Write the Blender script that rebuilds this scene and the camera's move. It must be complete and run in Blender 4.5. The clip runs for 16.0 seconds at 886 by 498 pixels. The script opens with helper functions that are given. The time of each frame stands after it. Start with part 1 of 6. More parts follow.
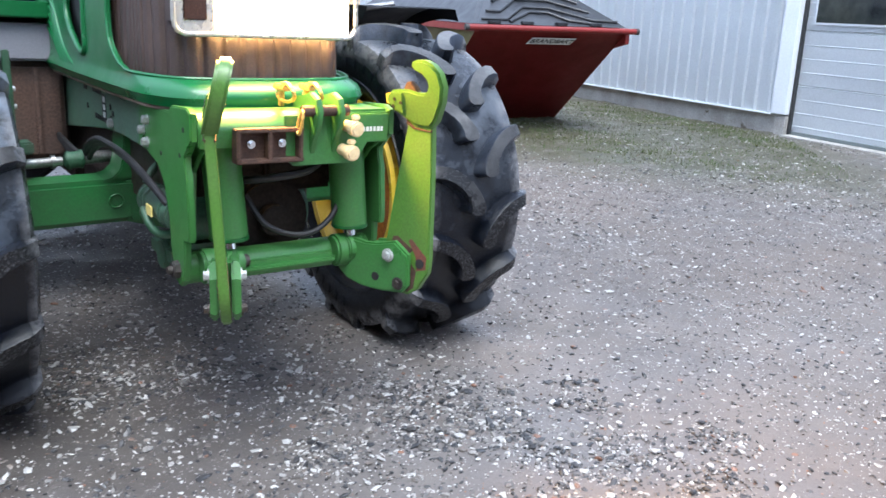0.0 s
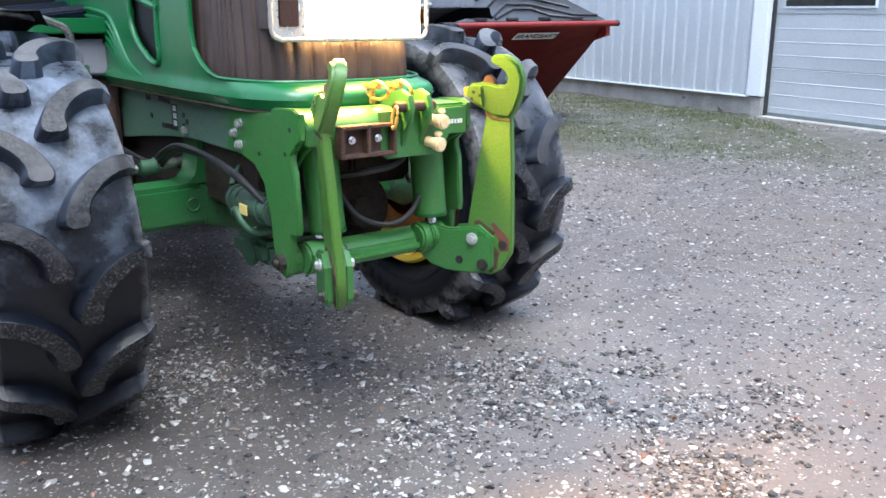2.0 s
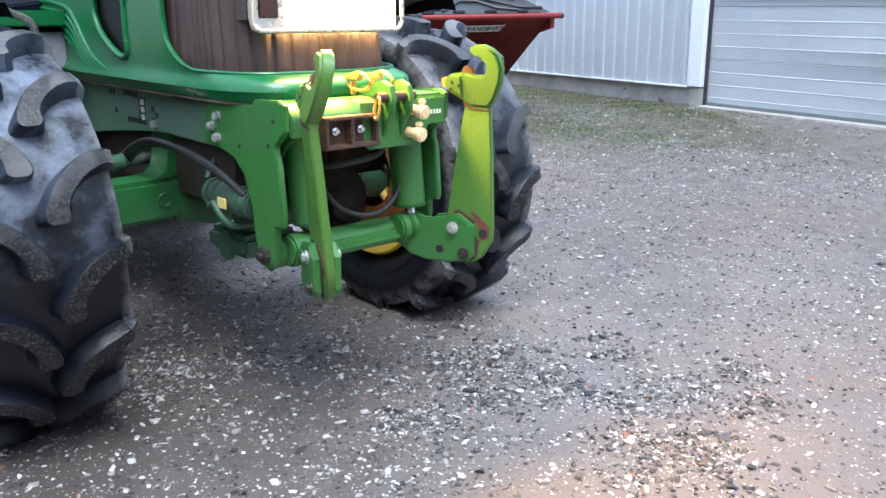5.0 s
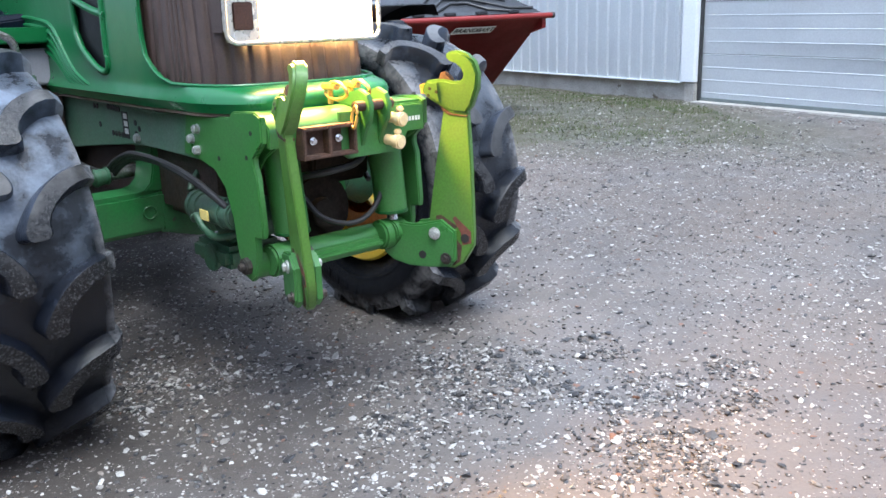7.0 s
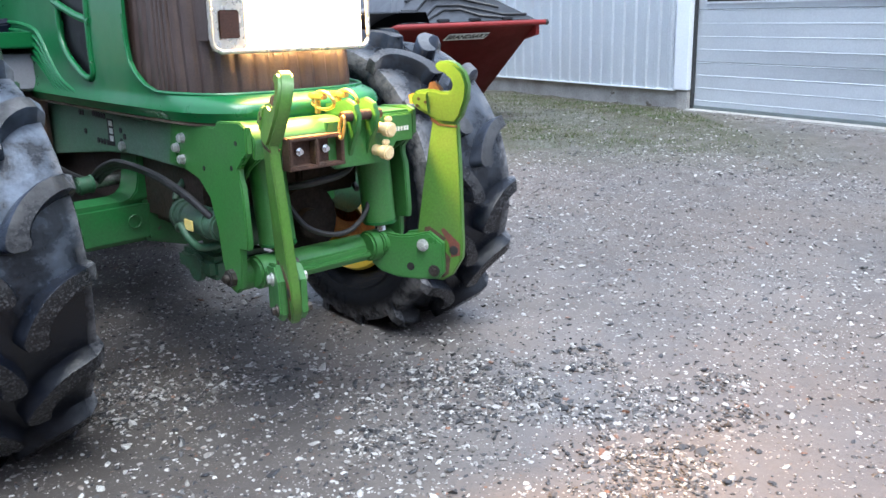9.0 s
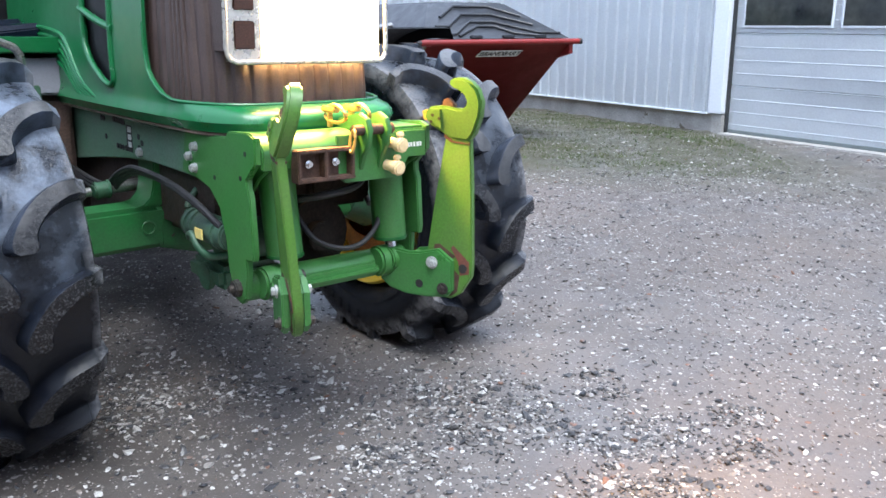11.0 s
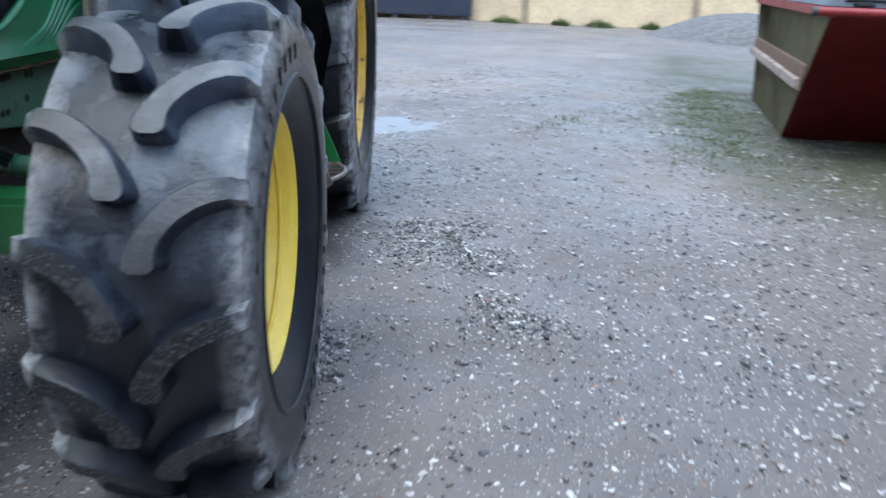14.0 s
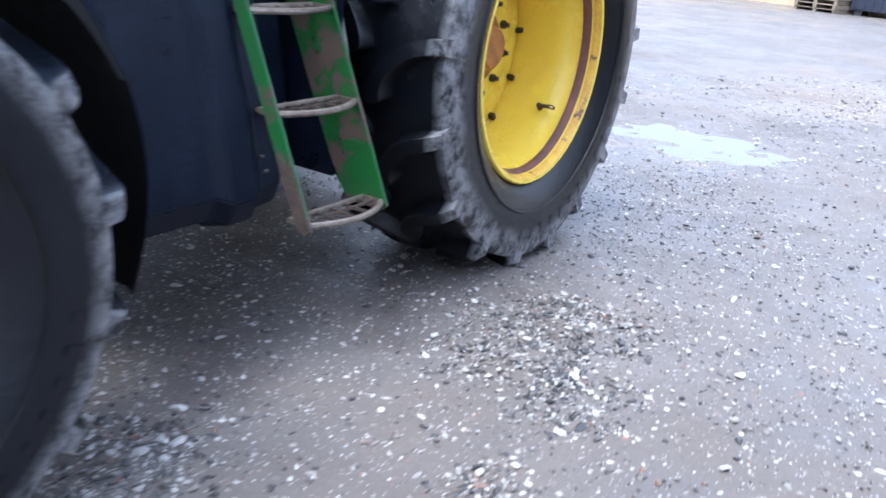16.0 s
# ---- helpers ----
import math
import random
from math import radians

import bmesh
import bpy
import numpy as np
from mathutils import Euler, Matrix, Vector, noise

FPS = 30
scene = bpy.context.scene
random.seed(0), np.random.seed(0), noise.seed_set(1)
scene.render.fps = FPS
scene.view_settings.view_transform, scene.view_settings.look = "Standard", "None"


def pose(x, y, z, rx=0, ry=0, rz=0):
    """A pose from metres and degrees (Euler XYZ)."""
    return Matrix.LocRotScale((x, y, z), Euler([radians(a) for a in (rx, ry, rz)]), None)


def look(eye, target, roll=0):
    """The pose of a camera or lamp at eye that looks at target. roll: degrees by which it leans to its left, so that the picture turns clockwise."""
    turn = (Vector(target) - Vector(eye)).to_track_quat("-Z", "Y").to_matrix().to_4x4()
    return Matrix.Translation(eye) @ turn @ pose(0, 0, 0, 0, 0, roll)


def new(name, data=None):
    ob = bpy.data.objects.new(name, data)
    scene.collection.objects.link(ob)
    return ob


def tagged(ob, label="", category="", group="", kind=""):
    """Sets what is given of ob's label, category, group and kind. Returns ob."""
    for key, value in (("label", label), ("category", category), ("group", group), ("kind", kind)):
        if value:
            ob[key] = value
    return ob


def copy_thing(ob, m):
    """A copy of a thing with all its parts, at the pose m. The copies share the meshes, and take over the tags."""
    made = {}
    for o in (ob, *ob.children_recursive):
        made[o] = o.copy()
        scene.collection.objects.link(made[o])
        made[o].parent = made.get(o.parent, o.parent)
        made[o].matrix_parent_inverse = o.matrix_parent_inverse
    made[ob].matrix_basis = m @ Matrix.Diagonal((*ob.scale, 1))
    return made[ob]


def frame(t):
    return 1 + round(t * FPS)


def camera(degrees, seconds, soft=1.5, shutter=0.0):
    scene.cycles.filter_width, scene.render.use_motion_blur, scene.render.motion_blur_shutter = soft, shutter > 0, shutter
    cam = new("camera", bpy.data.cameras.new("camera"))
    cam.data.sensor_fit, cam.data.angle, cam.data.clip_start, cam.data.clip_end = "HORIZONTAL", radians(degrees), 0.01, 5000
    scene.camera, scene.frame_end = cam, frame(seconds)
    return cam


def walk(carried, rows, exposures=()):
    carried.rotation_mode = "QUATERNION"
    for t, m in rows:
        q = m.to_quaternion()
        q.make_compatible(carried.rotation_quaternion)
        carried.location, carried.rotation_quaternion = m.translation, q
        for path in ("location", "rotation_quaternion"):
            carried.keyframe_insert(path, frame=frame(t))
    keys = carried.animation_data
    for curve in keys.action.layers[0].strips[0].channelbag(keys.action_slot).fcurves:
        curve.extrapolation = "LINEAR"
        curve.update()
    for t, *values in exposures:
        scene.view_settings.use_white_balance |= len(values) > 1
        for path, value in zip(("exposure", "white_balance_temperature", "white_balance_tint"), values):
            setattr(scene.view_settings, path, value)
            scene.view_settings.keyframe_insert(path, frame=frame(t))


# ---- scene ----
cam = camera(55.0, 16.0, soft=1.5, shutter=0.5)
EXPOSURE = [(0, 1.60, 6020, 7), (9, 1.56, 6000, 6), (11.5, 1.57, 6100, 9), (12.0, 1.60, 6280, 12), (12.5, 1.56, 6420, 15), (13.5, 1.32, 5630, 2), (14.5, 1.31, 5690, 3), (15.0, 1.33, 5870, 8), (15.5, 1.70, 5880, 8), (16, 1.95, 5870, 9)]
PATH = [
    (0, (0.226, -0.104, 1.384), (0.112, 1.817, 0.836), 2.2),
    (0.5, (0.197, -0.203, 1.379), (0.049, 1.715, 0.834), 1.2),
    (1, (0.075, -0.266, 1.378), (-0.042, 1.657, 0.839), -0.6),
    (1.5, (-0.115, -0.303, 1.383), (-0.197, 1.622, 0.846), -1.2),
    (2, (-0.152, -0.309, 1.373), (-0.178, 1.615, 0.828), -0.4),
    (2.5, (-0.145, -0.301, 1.375), (-0.142, 1.623, 0.829), -0.1),
    (3, (-0.152, -0.298, 1.371), (-0.125, 1.625, 0.822), 0.3),
    (5.3, (-0.299, -0.345, 1.366), (-0.168, 1.57, 0.806), -0.8),
    (5.5, (-0.294, -0.354, 1.375), (-0.155, 1.561, 0.815), -1.0),
    (6, (-0.269, -0.367, 1.38), (-0.131, 1.549, 0.822), -1.6),
    (6.5, (-0.236, -0.35, 1.381), (-0.101, 1.566, 0.823), -2.0),
    (7, (-0.223, -0.344, 1.382), (-0.114, 1.573, 0.825), -2.1),
    (7.5, (-0.215, -0.332, 1.383), (-0.1, 1.586, 0.828), -2.0),
    (8, (-0.217, -0.323, 1.391), (-0.1, 1.597, 0.841), -1.8),
    (8.5, (-0.21, -0.315, 1.394), (-0.094, 1.605, 0.847), -1.7),
    (9, (-0.203, -0.303, 1.396), (-0.078, 1.616, 0.848), -1.6),
    (11.3, (-0.088, -0.262, 1.397), (-0.076, 1.671, 0.885), 0.8),
    (11.5, (0.124, -0.216, 1.357), (0.064, 1.714, 0.837), 1.2),
    (12, (0.58, 0.077, 1.333), (0.499, 1.99, 0.758), 1.2),
    (12.5, (0.925, 0.533, 1.4), (0.553, 2.407, 0.811), 0.2),
    (13, (1.3, 1.038, 1.412), (0.437, 2.744, 0.826), -1.9),
    (13.1, (1.378, 1.16, 1.401), (0.46, 2.84, 0.82), -2.5),
    (13.2, (1.386, 1.281, 1.377), (0.444, 2.947, 0.795), -1.9),
    (13.5, (1.543, 1.622, 1.383), (0.531, 3.242, 0.789), 1.1),
    (14, (1.679, 2.262, 1.345), (0.495, 3.754, 0.735), 1.9),
    (14.5, (1.721, 2.847, 1.339), (0.295, 4.102, 0.714), 3.3),
    (15, (1.688, 3.399, 1.33), (0.118, 4.449, 0.672), 3.1),
    (15.5, (1.62, 3.915, 1.336), (-0.106, 4.657, 0.651), 3.6),
    (16, (1.347, 4.356, 1.318), (-0.419, 4.979, 0.615), 5.1),
]
walk(cam, [(t, look(eye, target, roll)) for t, eye, target, roll in PATH], EXPOSURE)

# ---- world and light ----
world = bpy.data.worlds.new("overcast_sky")
scene.world = world
world.use_nodes = True
wn, wl = world.node_tree.nodes, world.node_tree.links
sky = wn.new("ShaderNodeTexSky")
sky.sky_type, sky.sun_disc = "NISHITA", False
sky.sun_elevation, sky.sun_rotation = radians(65.5), radians(164)
sky.air_density, sky.dust_density, sky.ozone_density = 1.0, 4.0, 1.0
cloud = wn.new("ShaderNodeMixRGB")
cloud.inputs[0].default_value = 0.72
# an overcast dome is about three times as bright overhead as at the horizon
where = wn.new("ShaderNodeTexCoord")
height = wn.new("ShaderNodeSeparateXYZ")
wl.new(where.outputs["Generated"], height.inputs[0])
dome = wn.new("ShaderNodeMapRange")
dome.inputs[1].default_value, dome.inputs[2].default_value, dome.inputs[3].default_value, dome.inputs[4].default_value = 0.0, 1.0, 0.50, 1.45
wl.new(height.outputs[2], dome.inputs[0])
grey = wn.new("ShaderNodeVectorMath")
grey.operation = "SCALE"
grey.inputs[0].default_value = (6.1, 6.9, 8.8)
wl.new(dome.outputs[0], grey.inputs["Scale"])
wl.new(grey.outputs[0], cloud.inputs[2])
wl.new(sky.outputs[0], cloud.inputs[1])
wl.new(cloud.outputs[0], wn["Background"].inputs[0])
wn["Background"].inputs[1].default_value = 0.105
sun = new("sun", bpy.data.lights.new("sun", "SUN"))
sun.data.energy, sun.data.angle, sun.data.color = 1.5, radians(35), (1.0, 0.98, 0.94)
sun.matrix_world = look((1.0, -3.5, 8.0), (0, 0, 0))


# ---- materials ----
def surface(name, base, other, rough=0.5, metal=0.0, scale=6.0, fine=80.0, amount=0.5, bump=0.15, wear=None, wear_at=0.62,
            wear_scale=5.0, coat=0.0, grain=0.35, spread=0.12, spec=0.5):
    """A painted or raw surface: two colours mixed by a broad noise, a fine grain on top, optional worn patches, relief."""
    m = bpy.data.materials.new(name)
    m.use_nodes = True
    n, l = m.node_tree.nodes, m.node_tree.links
    bsdf = n["Principled BSDF"]
    tc = n.new("ShaderNodeTexCoord")
    broad = n.new("ShaderNodeTexNoise")
    broad.inputs["Scale"].default_value, broad.inputs["Detail"].default_value, broad.inputs["Roughness"].default_value = scale, 8, 0.65
    tiny = n.new("ShaderNodeTexNoise")
    tiny.inputs["Scale"].default_value, tiny.inputs["Detail"].default_value = fine, 4
    for t in (broad, tiny):
        l.new(tc.outputs["Object"], t.inputs["Vector"])
    ramp = n.new("ShaderNodeMapRange")
    ramp.inputs[1].default_value, ramp.inputs[2].default_value = 0.5 - spread, 0.5 + spread
    ramp.inputs[3].default_value, ramp.inputs[4].default_value = 0.0, amount
    l.new(broad.outputs["Fac"], ramp.inputs[0])
    mix = n.new("ShaderNodeMixRGB")
    mix.inputs[1].default_value, mix.inputs[2].default_value = (*base, 1), (*other, 1)
    l.new(ramp.outputs[0], mix.inputs[0])
    shade = n.new("ShaderNodeMapRange")
    shade.inputs[1].default_value, shade.inputs[2].default_value = 0.3, 0.7
    shade.inputs[3].default_value, shade.inputs[4].default_value = 1 - grain, 1 + grain
    l.new(tiny.outputs["Fac"], shade.inputs[0])
    mul = n.new("ShaderNodeVectorMath")
    mul.operation = "SCALE"
    l.new(mix.outputs[0], mul.inputs[0])
    l.new(shade.outputs[0], mul.inputs["Scale"])
    colour = mul.outputs[0]
    rmap = n.new("ShaderNodeMapRange")
    rmap.inputs[1].default_value, rmap.inputs[2].default_value = 0.3, 0.7
    rmap.inputs[3].default_value, rmap.inputs[4].default_value = max(0.03, rough - 0.12), min(1, rough + 0.14)
    l.new(broad.outputs["Fac"], rmap.inputs[0])
    if wear:
        w = n.new("ShaderNodeTexNoise")
        w.inputs["Scale"].default_value, w.inputs["Detail"].default_value, w.inputs["Roughness"].default_value = wear_scale, 10, 0.72
        l.new(tc.outputs["Object"], w.inputs["Vector"])
        edge = n.new("ShaderNodeMapRange")
        edge.inputs[1].default_value, edge.inputs[2].default_value = wear_at, wear_at + 0.03
        l.new(w.outputs["Fac"], edge.inputs[0])
        over = n.new("ShaderNodeMixRGB")
        over.inputs[2].default_value = (*wear, 1)
        l.new(edge.outputs[0], over.inputs[0])
        l.new(colour, over.inputs[1])
        colour = over.outputs[0]
    l.new(colour, bsdf.inputs["Base Color"])
    l.new(rmap.outputs[0], bsdf.inputs["Roughness"])
    bsdf.inputs["Metallic"].default_value = metal
    bsdf.inputs["Coat Weight"].default_value = coat
    bsdf.inputs["Specular IOR Level"].default_value = spec
    b = n.new("ShaderNodeBump")
    b.inputs["Strength"].default_value, b.inputs["Distance"].default_value = bump, 0.004
    l.new(tiny.outputs["Fac"], b.inputs["Height"])
    l.new(b.outputs[0], bsdf.inputs["Normal"])
    return m


reflector_mat = surface("lamp_reflector", (0.62, 0.60, 0.56), (0.48, 0.46, 0.42), 0.28, 0.6, scale=20, fine=60, amount=0.6, bump=0.02, grain=0.06)
rail_mat = surface("faded_green_rail_paint", (0.085, 0.20, 0.115), (0.15, 0.22, 0.165), 0.5, scale=6, fine=130, amount=0.8, bump=0.10, wear=(0.045, 0.04, 0.035), wear_at=0.64, wear_scale=7, grain=0.18)
green = surface("green_paint", (0.040, 0.165, 0.036), (0.055, 0.148, 0.048), 0.36, scale=5, fine=140, amount=0.55, bump=0.05, wear=(0.09, 0.05, 0.03), wear_at=0.685, wear_scale=11, grain=0.12)
green_arm = surface("scraped_green_arm_paint", (0.066, 0.172, 0.024), (0.078, 0.155, 0.032), 0.40, scale=7, fine=140, amount=0.6, bump=0.08, wear=(0.10, 0.045, 0.025), wear_at=0.70, wear_scale=13, grain=0.14)
green_clean = surface("green_hood_paint", (0.008, 0.120, 0.034), (0.012, 0.135, 0.046), 0.34, scale=3, fine=60, amount=0.5, bump=0.02, coat=0.12, grain=0.06)
green_axle = surface("green_axle_paint", (0.014, 0.120, 0.028), (0.026, 0.095, 0.034), 0.42, scale=6, fine=120, amount=0.7, bump=0.08, wear=(0.05, 0.04, 0.03), wear_at=0.68, wear_scale=9, grain=0.14)
green_worn = surface("worn_green_paint", (0.010, 0.095, 0.020), (0.022, 0.072, 0.026), 0.45, scale=6, fine=110, amount=0.7, bump=0.12, wear=(0.085, 0.06, 0.05), wear_at=0.50, wear_scale=6, grain=0.2)
green_dark = surface("grimy_green_paint", (0.024, 0.10, 0.05), (0.05, 0.075, 0.05), 0.5, scale=7, fine=120, amount=0.8, bump=0.12, wear=(0.06, 0.04, 0.03), wear_at=0.66, grain=0.2)
rust = surface("rust", (0.085, 0.042, 0.028), (0.05, 0.029, 0.022), 0.8, scale=18, fine=190, amount=0.9, bump=0.4, grain=0.35)
rust_light = surface("rusty_brown_paint", (0.16, 0.05, 0.035), (0.09, 0.04, 0.03), 0.55, scale=14, fine=150, amount=0.8, bump=0.2, grain=0.2)
steel = surface("grey_steel", (0.36, 0.36, 0.35), (0.2, 0.19, 0.18), 0.38, 0.9, scale=30, fine=200, amount=0.7, bump=0.1)
chrome = surface("chrome", (0.75, 0.76, 0.78), (0.65, 0.66, 0.68), 0.14, 1.0, scale=20, fine=100, amount=0.4, bump=0.01, grain=0.03)
dark_bolt = surface("dark_bolt_steel", (0.07, 0.066, 0.063), (0.075, 0.06, 0.052), 0.5, 0.7, scale=40, fine=200, amount=0.8, bump=0.2)
white_bolt = surface("bright_bolt_steel", (0.55, 0.57, 0.56), (0.35, 0.36, 0.34), 0.4, 0.5, scale=40, fine=200, amount=0.7, bump=0.1)
plastic_black = surface("black_plastic", (0.006, 0.0065, 0.008), (0.018, 0.018, 0.02), 0.5, spec=0.3, scale=6, fine=160, amount=0.6, bump=0.15)
tank_mat = surface("dusty_blue_black_plastic", (0.0035, 0.0055, 0.012), (0.006, 0.010, 0.020), 0.32, spec=0.13, scale=4, fine=130, amount=0.7, bump=0.1, wear=(0.09, 0.075, 0.07), wear_at=0.77, wear_scale=8)
box_mat = surface("grimy_brown_box", (0.115, 0.068, 0.05), (0.075, 0.05, 0.042), 0.55, scale=7, fine=100, amount=0.8, bump=0.2)
recess_mat = surface("sooty_brown_casting", (0.016, 0.012, 0.010), (0.028, 0.02, 0.016), 0.84, spec=0.2, scale=9, fine=90, amount=0.9, bump=0.4)
engine_mat = surface("oily_engine_casting", (0.03, 0.022, 0.018), (0.055, 0.038, 0.03), 0.6, scale=9, fine=90, amount=0.9, bump=0.5)
grille_mat = surface("dark_grille_mesh", (0.048, 0.030, 0.025), (0.074, 0.050, 0.043), 0.50, scale=8, fine=240, amount=0.8, bump=0.35, grain=0.25)
hose_mat = surface("black_rubber_hose", (0.010, 0.010, 0.011), (0.028, 0.028, 0.030), 0.55, scale=14, fine=220, amount=0.6, bump=0.2)
yellow = surface("yellow_rim_paint", (0.84, 0.61, 0.065), (0.78, 0.53, 0.06), 0.26, scale=5, fine=120, amount=0.6, bump=0.04, wear=(0.14, 0.06, 0.03), wear_at=0.70, wear_scale=15, grain=0.04)
yellow_rusty = surface("rust_eaten_yellow_paint", (0.70, 0.44, 0.04), (0.55, 0.30, 0.05), 0.45, scale=12, fine=120, amount=0.9, bump=0.2, wear=(0.13, 0.055, 0.03), wear_at=0.585, wear_scale=8, grain=0.15)
yellow_pale = surface("pale_yellow_hub_paint", (0.80, 0.67, 0.24), (0.74, 0.58, 0.18), 0.38, scale=7, fine=110, amount=0.7, bump=0.07, wear=(0.2, 0.08, 0.03), wear_at=0.74, wear_scale=14, grain=0.07)
brass = surface("yellow_plated_steel", (0.62, 0.42, 0.12), (0.5, 0.3, 0.08), 0.3, 0.55, scale=30, fine=160, amount=0.7, bump=0.1, grain=0.15)
cap_mat = surface("cream_dust_cap", (0.78, 0.62, 0.36), (0.7, 0.5, 0.25), 0.5, scale=30, fine=140, amount=0.6, bump=0.1, grain=0.1)
orange_mat = surface("orange_brown_hub", (0.42, 0.16, 0.03), (0.25, 0.09, 0.03), 0.5, scale=12, fine=140, amount=0.8, bump=0.15)
white_mat = surface("white_sticker", (0.75, 0.75, 0.73), (0.6, 0.6, 0.58), 0.5, scale=30, fine=200, amount=0.5, bump=0.02, grain=0.08)
black_mat = surface("black_sticker", (0.015, 0.015, 0.015), (0.03, 0.03, 0.03), 0.5, scale=30, fine=200, amount=0.5, bump=0.02, grain=0.08)
red = surface("red_skip_paint", (0.25, 0.017, 0.016), (0.17, 0.014, 0.014), 0.5, scale=2.2, fine=50, amount=0.8, bump=0.12, wear=(0.10, 0.03, 0.02), wear_at=0.73, wear_scale=4, grain=0.1)
mossy = surface("algae_covered_red_paint", (0.20, 0.185, 0.075), (0.17, 0.12, 0.06), 0.75, scale=2.0, fine=60, amount=0.9, bump=0.2, wear=(0.22, 0.07, 0.05), wear_at=0.64, wear_scale=2.2, grain=0.2)
rib_mat = surface("pale_rusty_rib", (0.42, 0.36, 0.30), (0.24, 0.15, 0.11), 0.8, scale=5, fine=70, amount=0.9, wear=(0.1, 0.05, 0.03), wear_at=0.62)
red_worn = surface("algae_dulled_red_paint", (0.17, 0.075, 0.05), (0.14, 0.10, 0.05), 0.7, scale=3, fine=60, amount=0.9, bump=0.2, grain=0.2)
strip_mat = surface("dirty_tan_strip", (0.26, 0.20, 0.155), (0.12, 0.085, 0.065), 0.8, scale=9, fine=120, amount=0.9, bump=0.2, grain=0.25)
lid_mat = surface("black_ribbed_plastic_lid", (0.018, 0.02, 0.024), (0.035, 0.038, 0.045), 0.42, scale=5, fine=90, amount=0.7, bump=0.1)
cladding = surface("white_steel_cladding", (0.80, 0.84, 0.87), (0.74, 0.78, 0.82), 0.45, scale=1.2, fine=40, amount=0.7, bump=0.03, grain=0.04)
door_mat = surface("white_door_panel", (0.86, 0.90, 0.93), (0.80, 0.84, 0.88), 0.42, scale=1.5, fine=60, amount=0.7, bump=0.05, wear=(0.35, 0.36, 0.36), wear_at=0.78, wear_scale=3, grain=0.05)
concrete = surface("stained_concrete", (0.44, 0.43, 0.41), (0.30, 0.285, 0.26), 0.85, scale=3, fine=60, amount=0.9, bump=0.4, grain=0.2, wear=(0.13, 0.11, 0.08), wear_at=0.64, wear_scale=2.5)
seal_mat = surface("dark_door_seal", (0.03, 0.032, 0.035), (0.06, 0.06, 0.06), 0.6, scale=10, fine=100, amount=0.6, bump=0.1)
render_mat = surface("sandy_yellow_render", (0.66, 0.52, 0.33), (0.52, 0.40, 0.26), 0.9, scale=0.7, fine=14, amount=0.9, bump=0.3, grain=0.14, wear=(0.3, 0.26, 0.18), wear_at=0.68, wear_scale=1.2)
post_mat = surface("weathered_post", (0.34, 0.27, 0.18), (0.22, 0.18, 0.13), 0.9, scale=4, fine=60, amount=0.8, bump=0.3)
navy = surface("dark_navy_sheet_steel", (0.018, 0.024, 0.045), (0.028, 0.034, 0.055), 0.5, scale=2, fine=40, amount=0.7, bump=0.06)
south_wall_mat = surface("dark_unseen_wall", (0.13, 0.085, 0.065), (0.085, 0.06, 0.05), 0.85, scale=1.5, fine=20, amount=0.9, bump=0.3)
wood = surface("weathered_boards", (0.30, 0.24, 0.17), (0.17, 0.14, 0.11), 0.85, scale=7, fine=90, amount=0.8, bump=0.4)
heap_mat = surface("grey_gravel_heap", (0.15, 0.142, 0.14), (0.085, 0.08, 0.078), 0.85, scale=9, fine=45, amount=0.9, bump=1.0, grain=0.5)
tread_mat = surface("muddy_tread_steel", (0.085, 0.062, 0.052), (0.05, 0.04, 0.036), 0.6, 0.2, scale=16, fine=150, amount=0.9, bump=0.3)
tread_steel = surface("polished_tread_edge", (0.22, 0.19, 0.165), (0.10, 0.072, 0.058), 0.38, 0.5, scale=12, fine=150, amount=0.8, bump=0.15)
leaf_mat = surface("short_grass", (0.05, 0.09, 0.02), (0.09, 0.10, 0.03), 0.6, scale=3, fine=60, amount=0.9, bump=0.1)


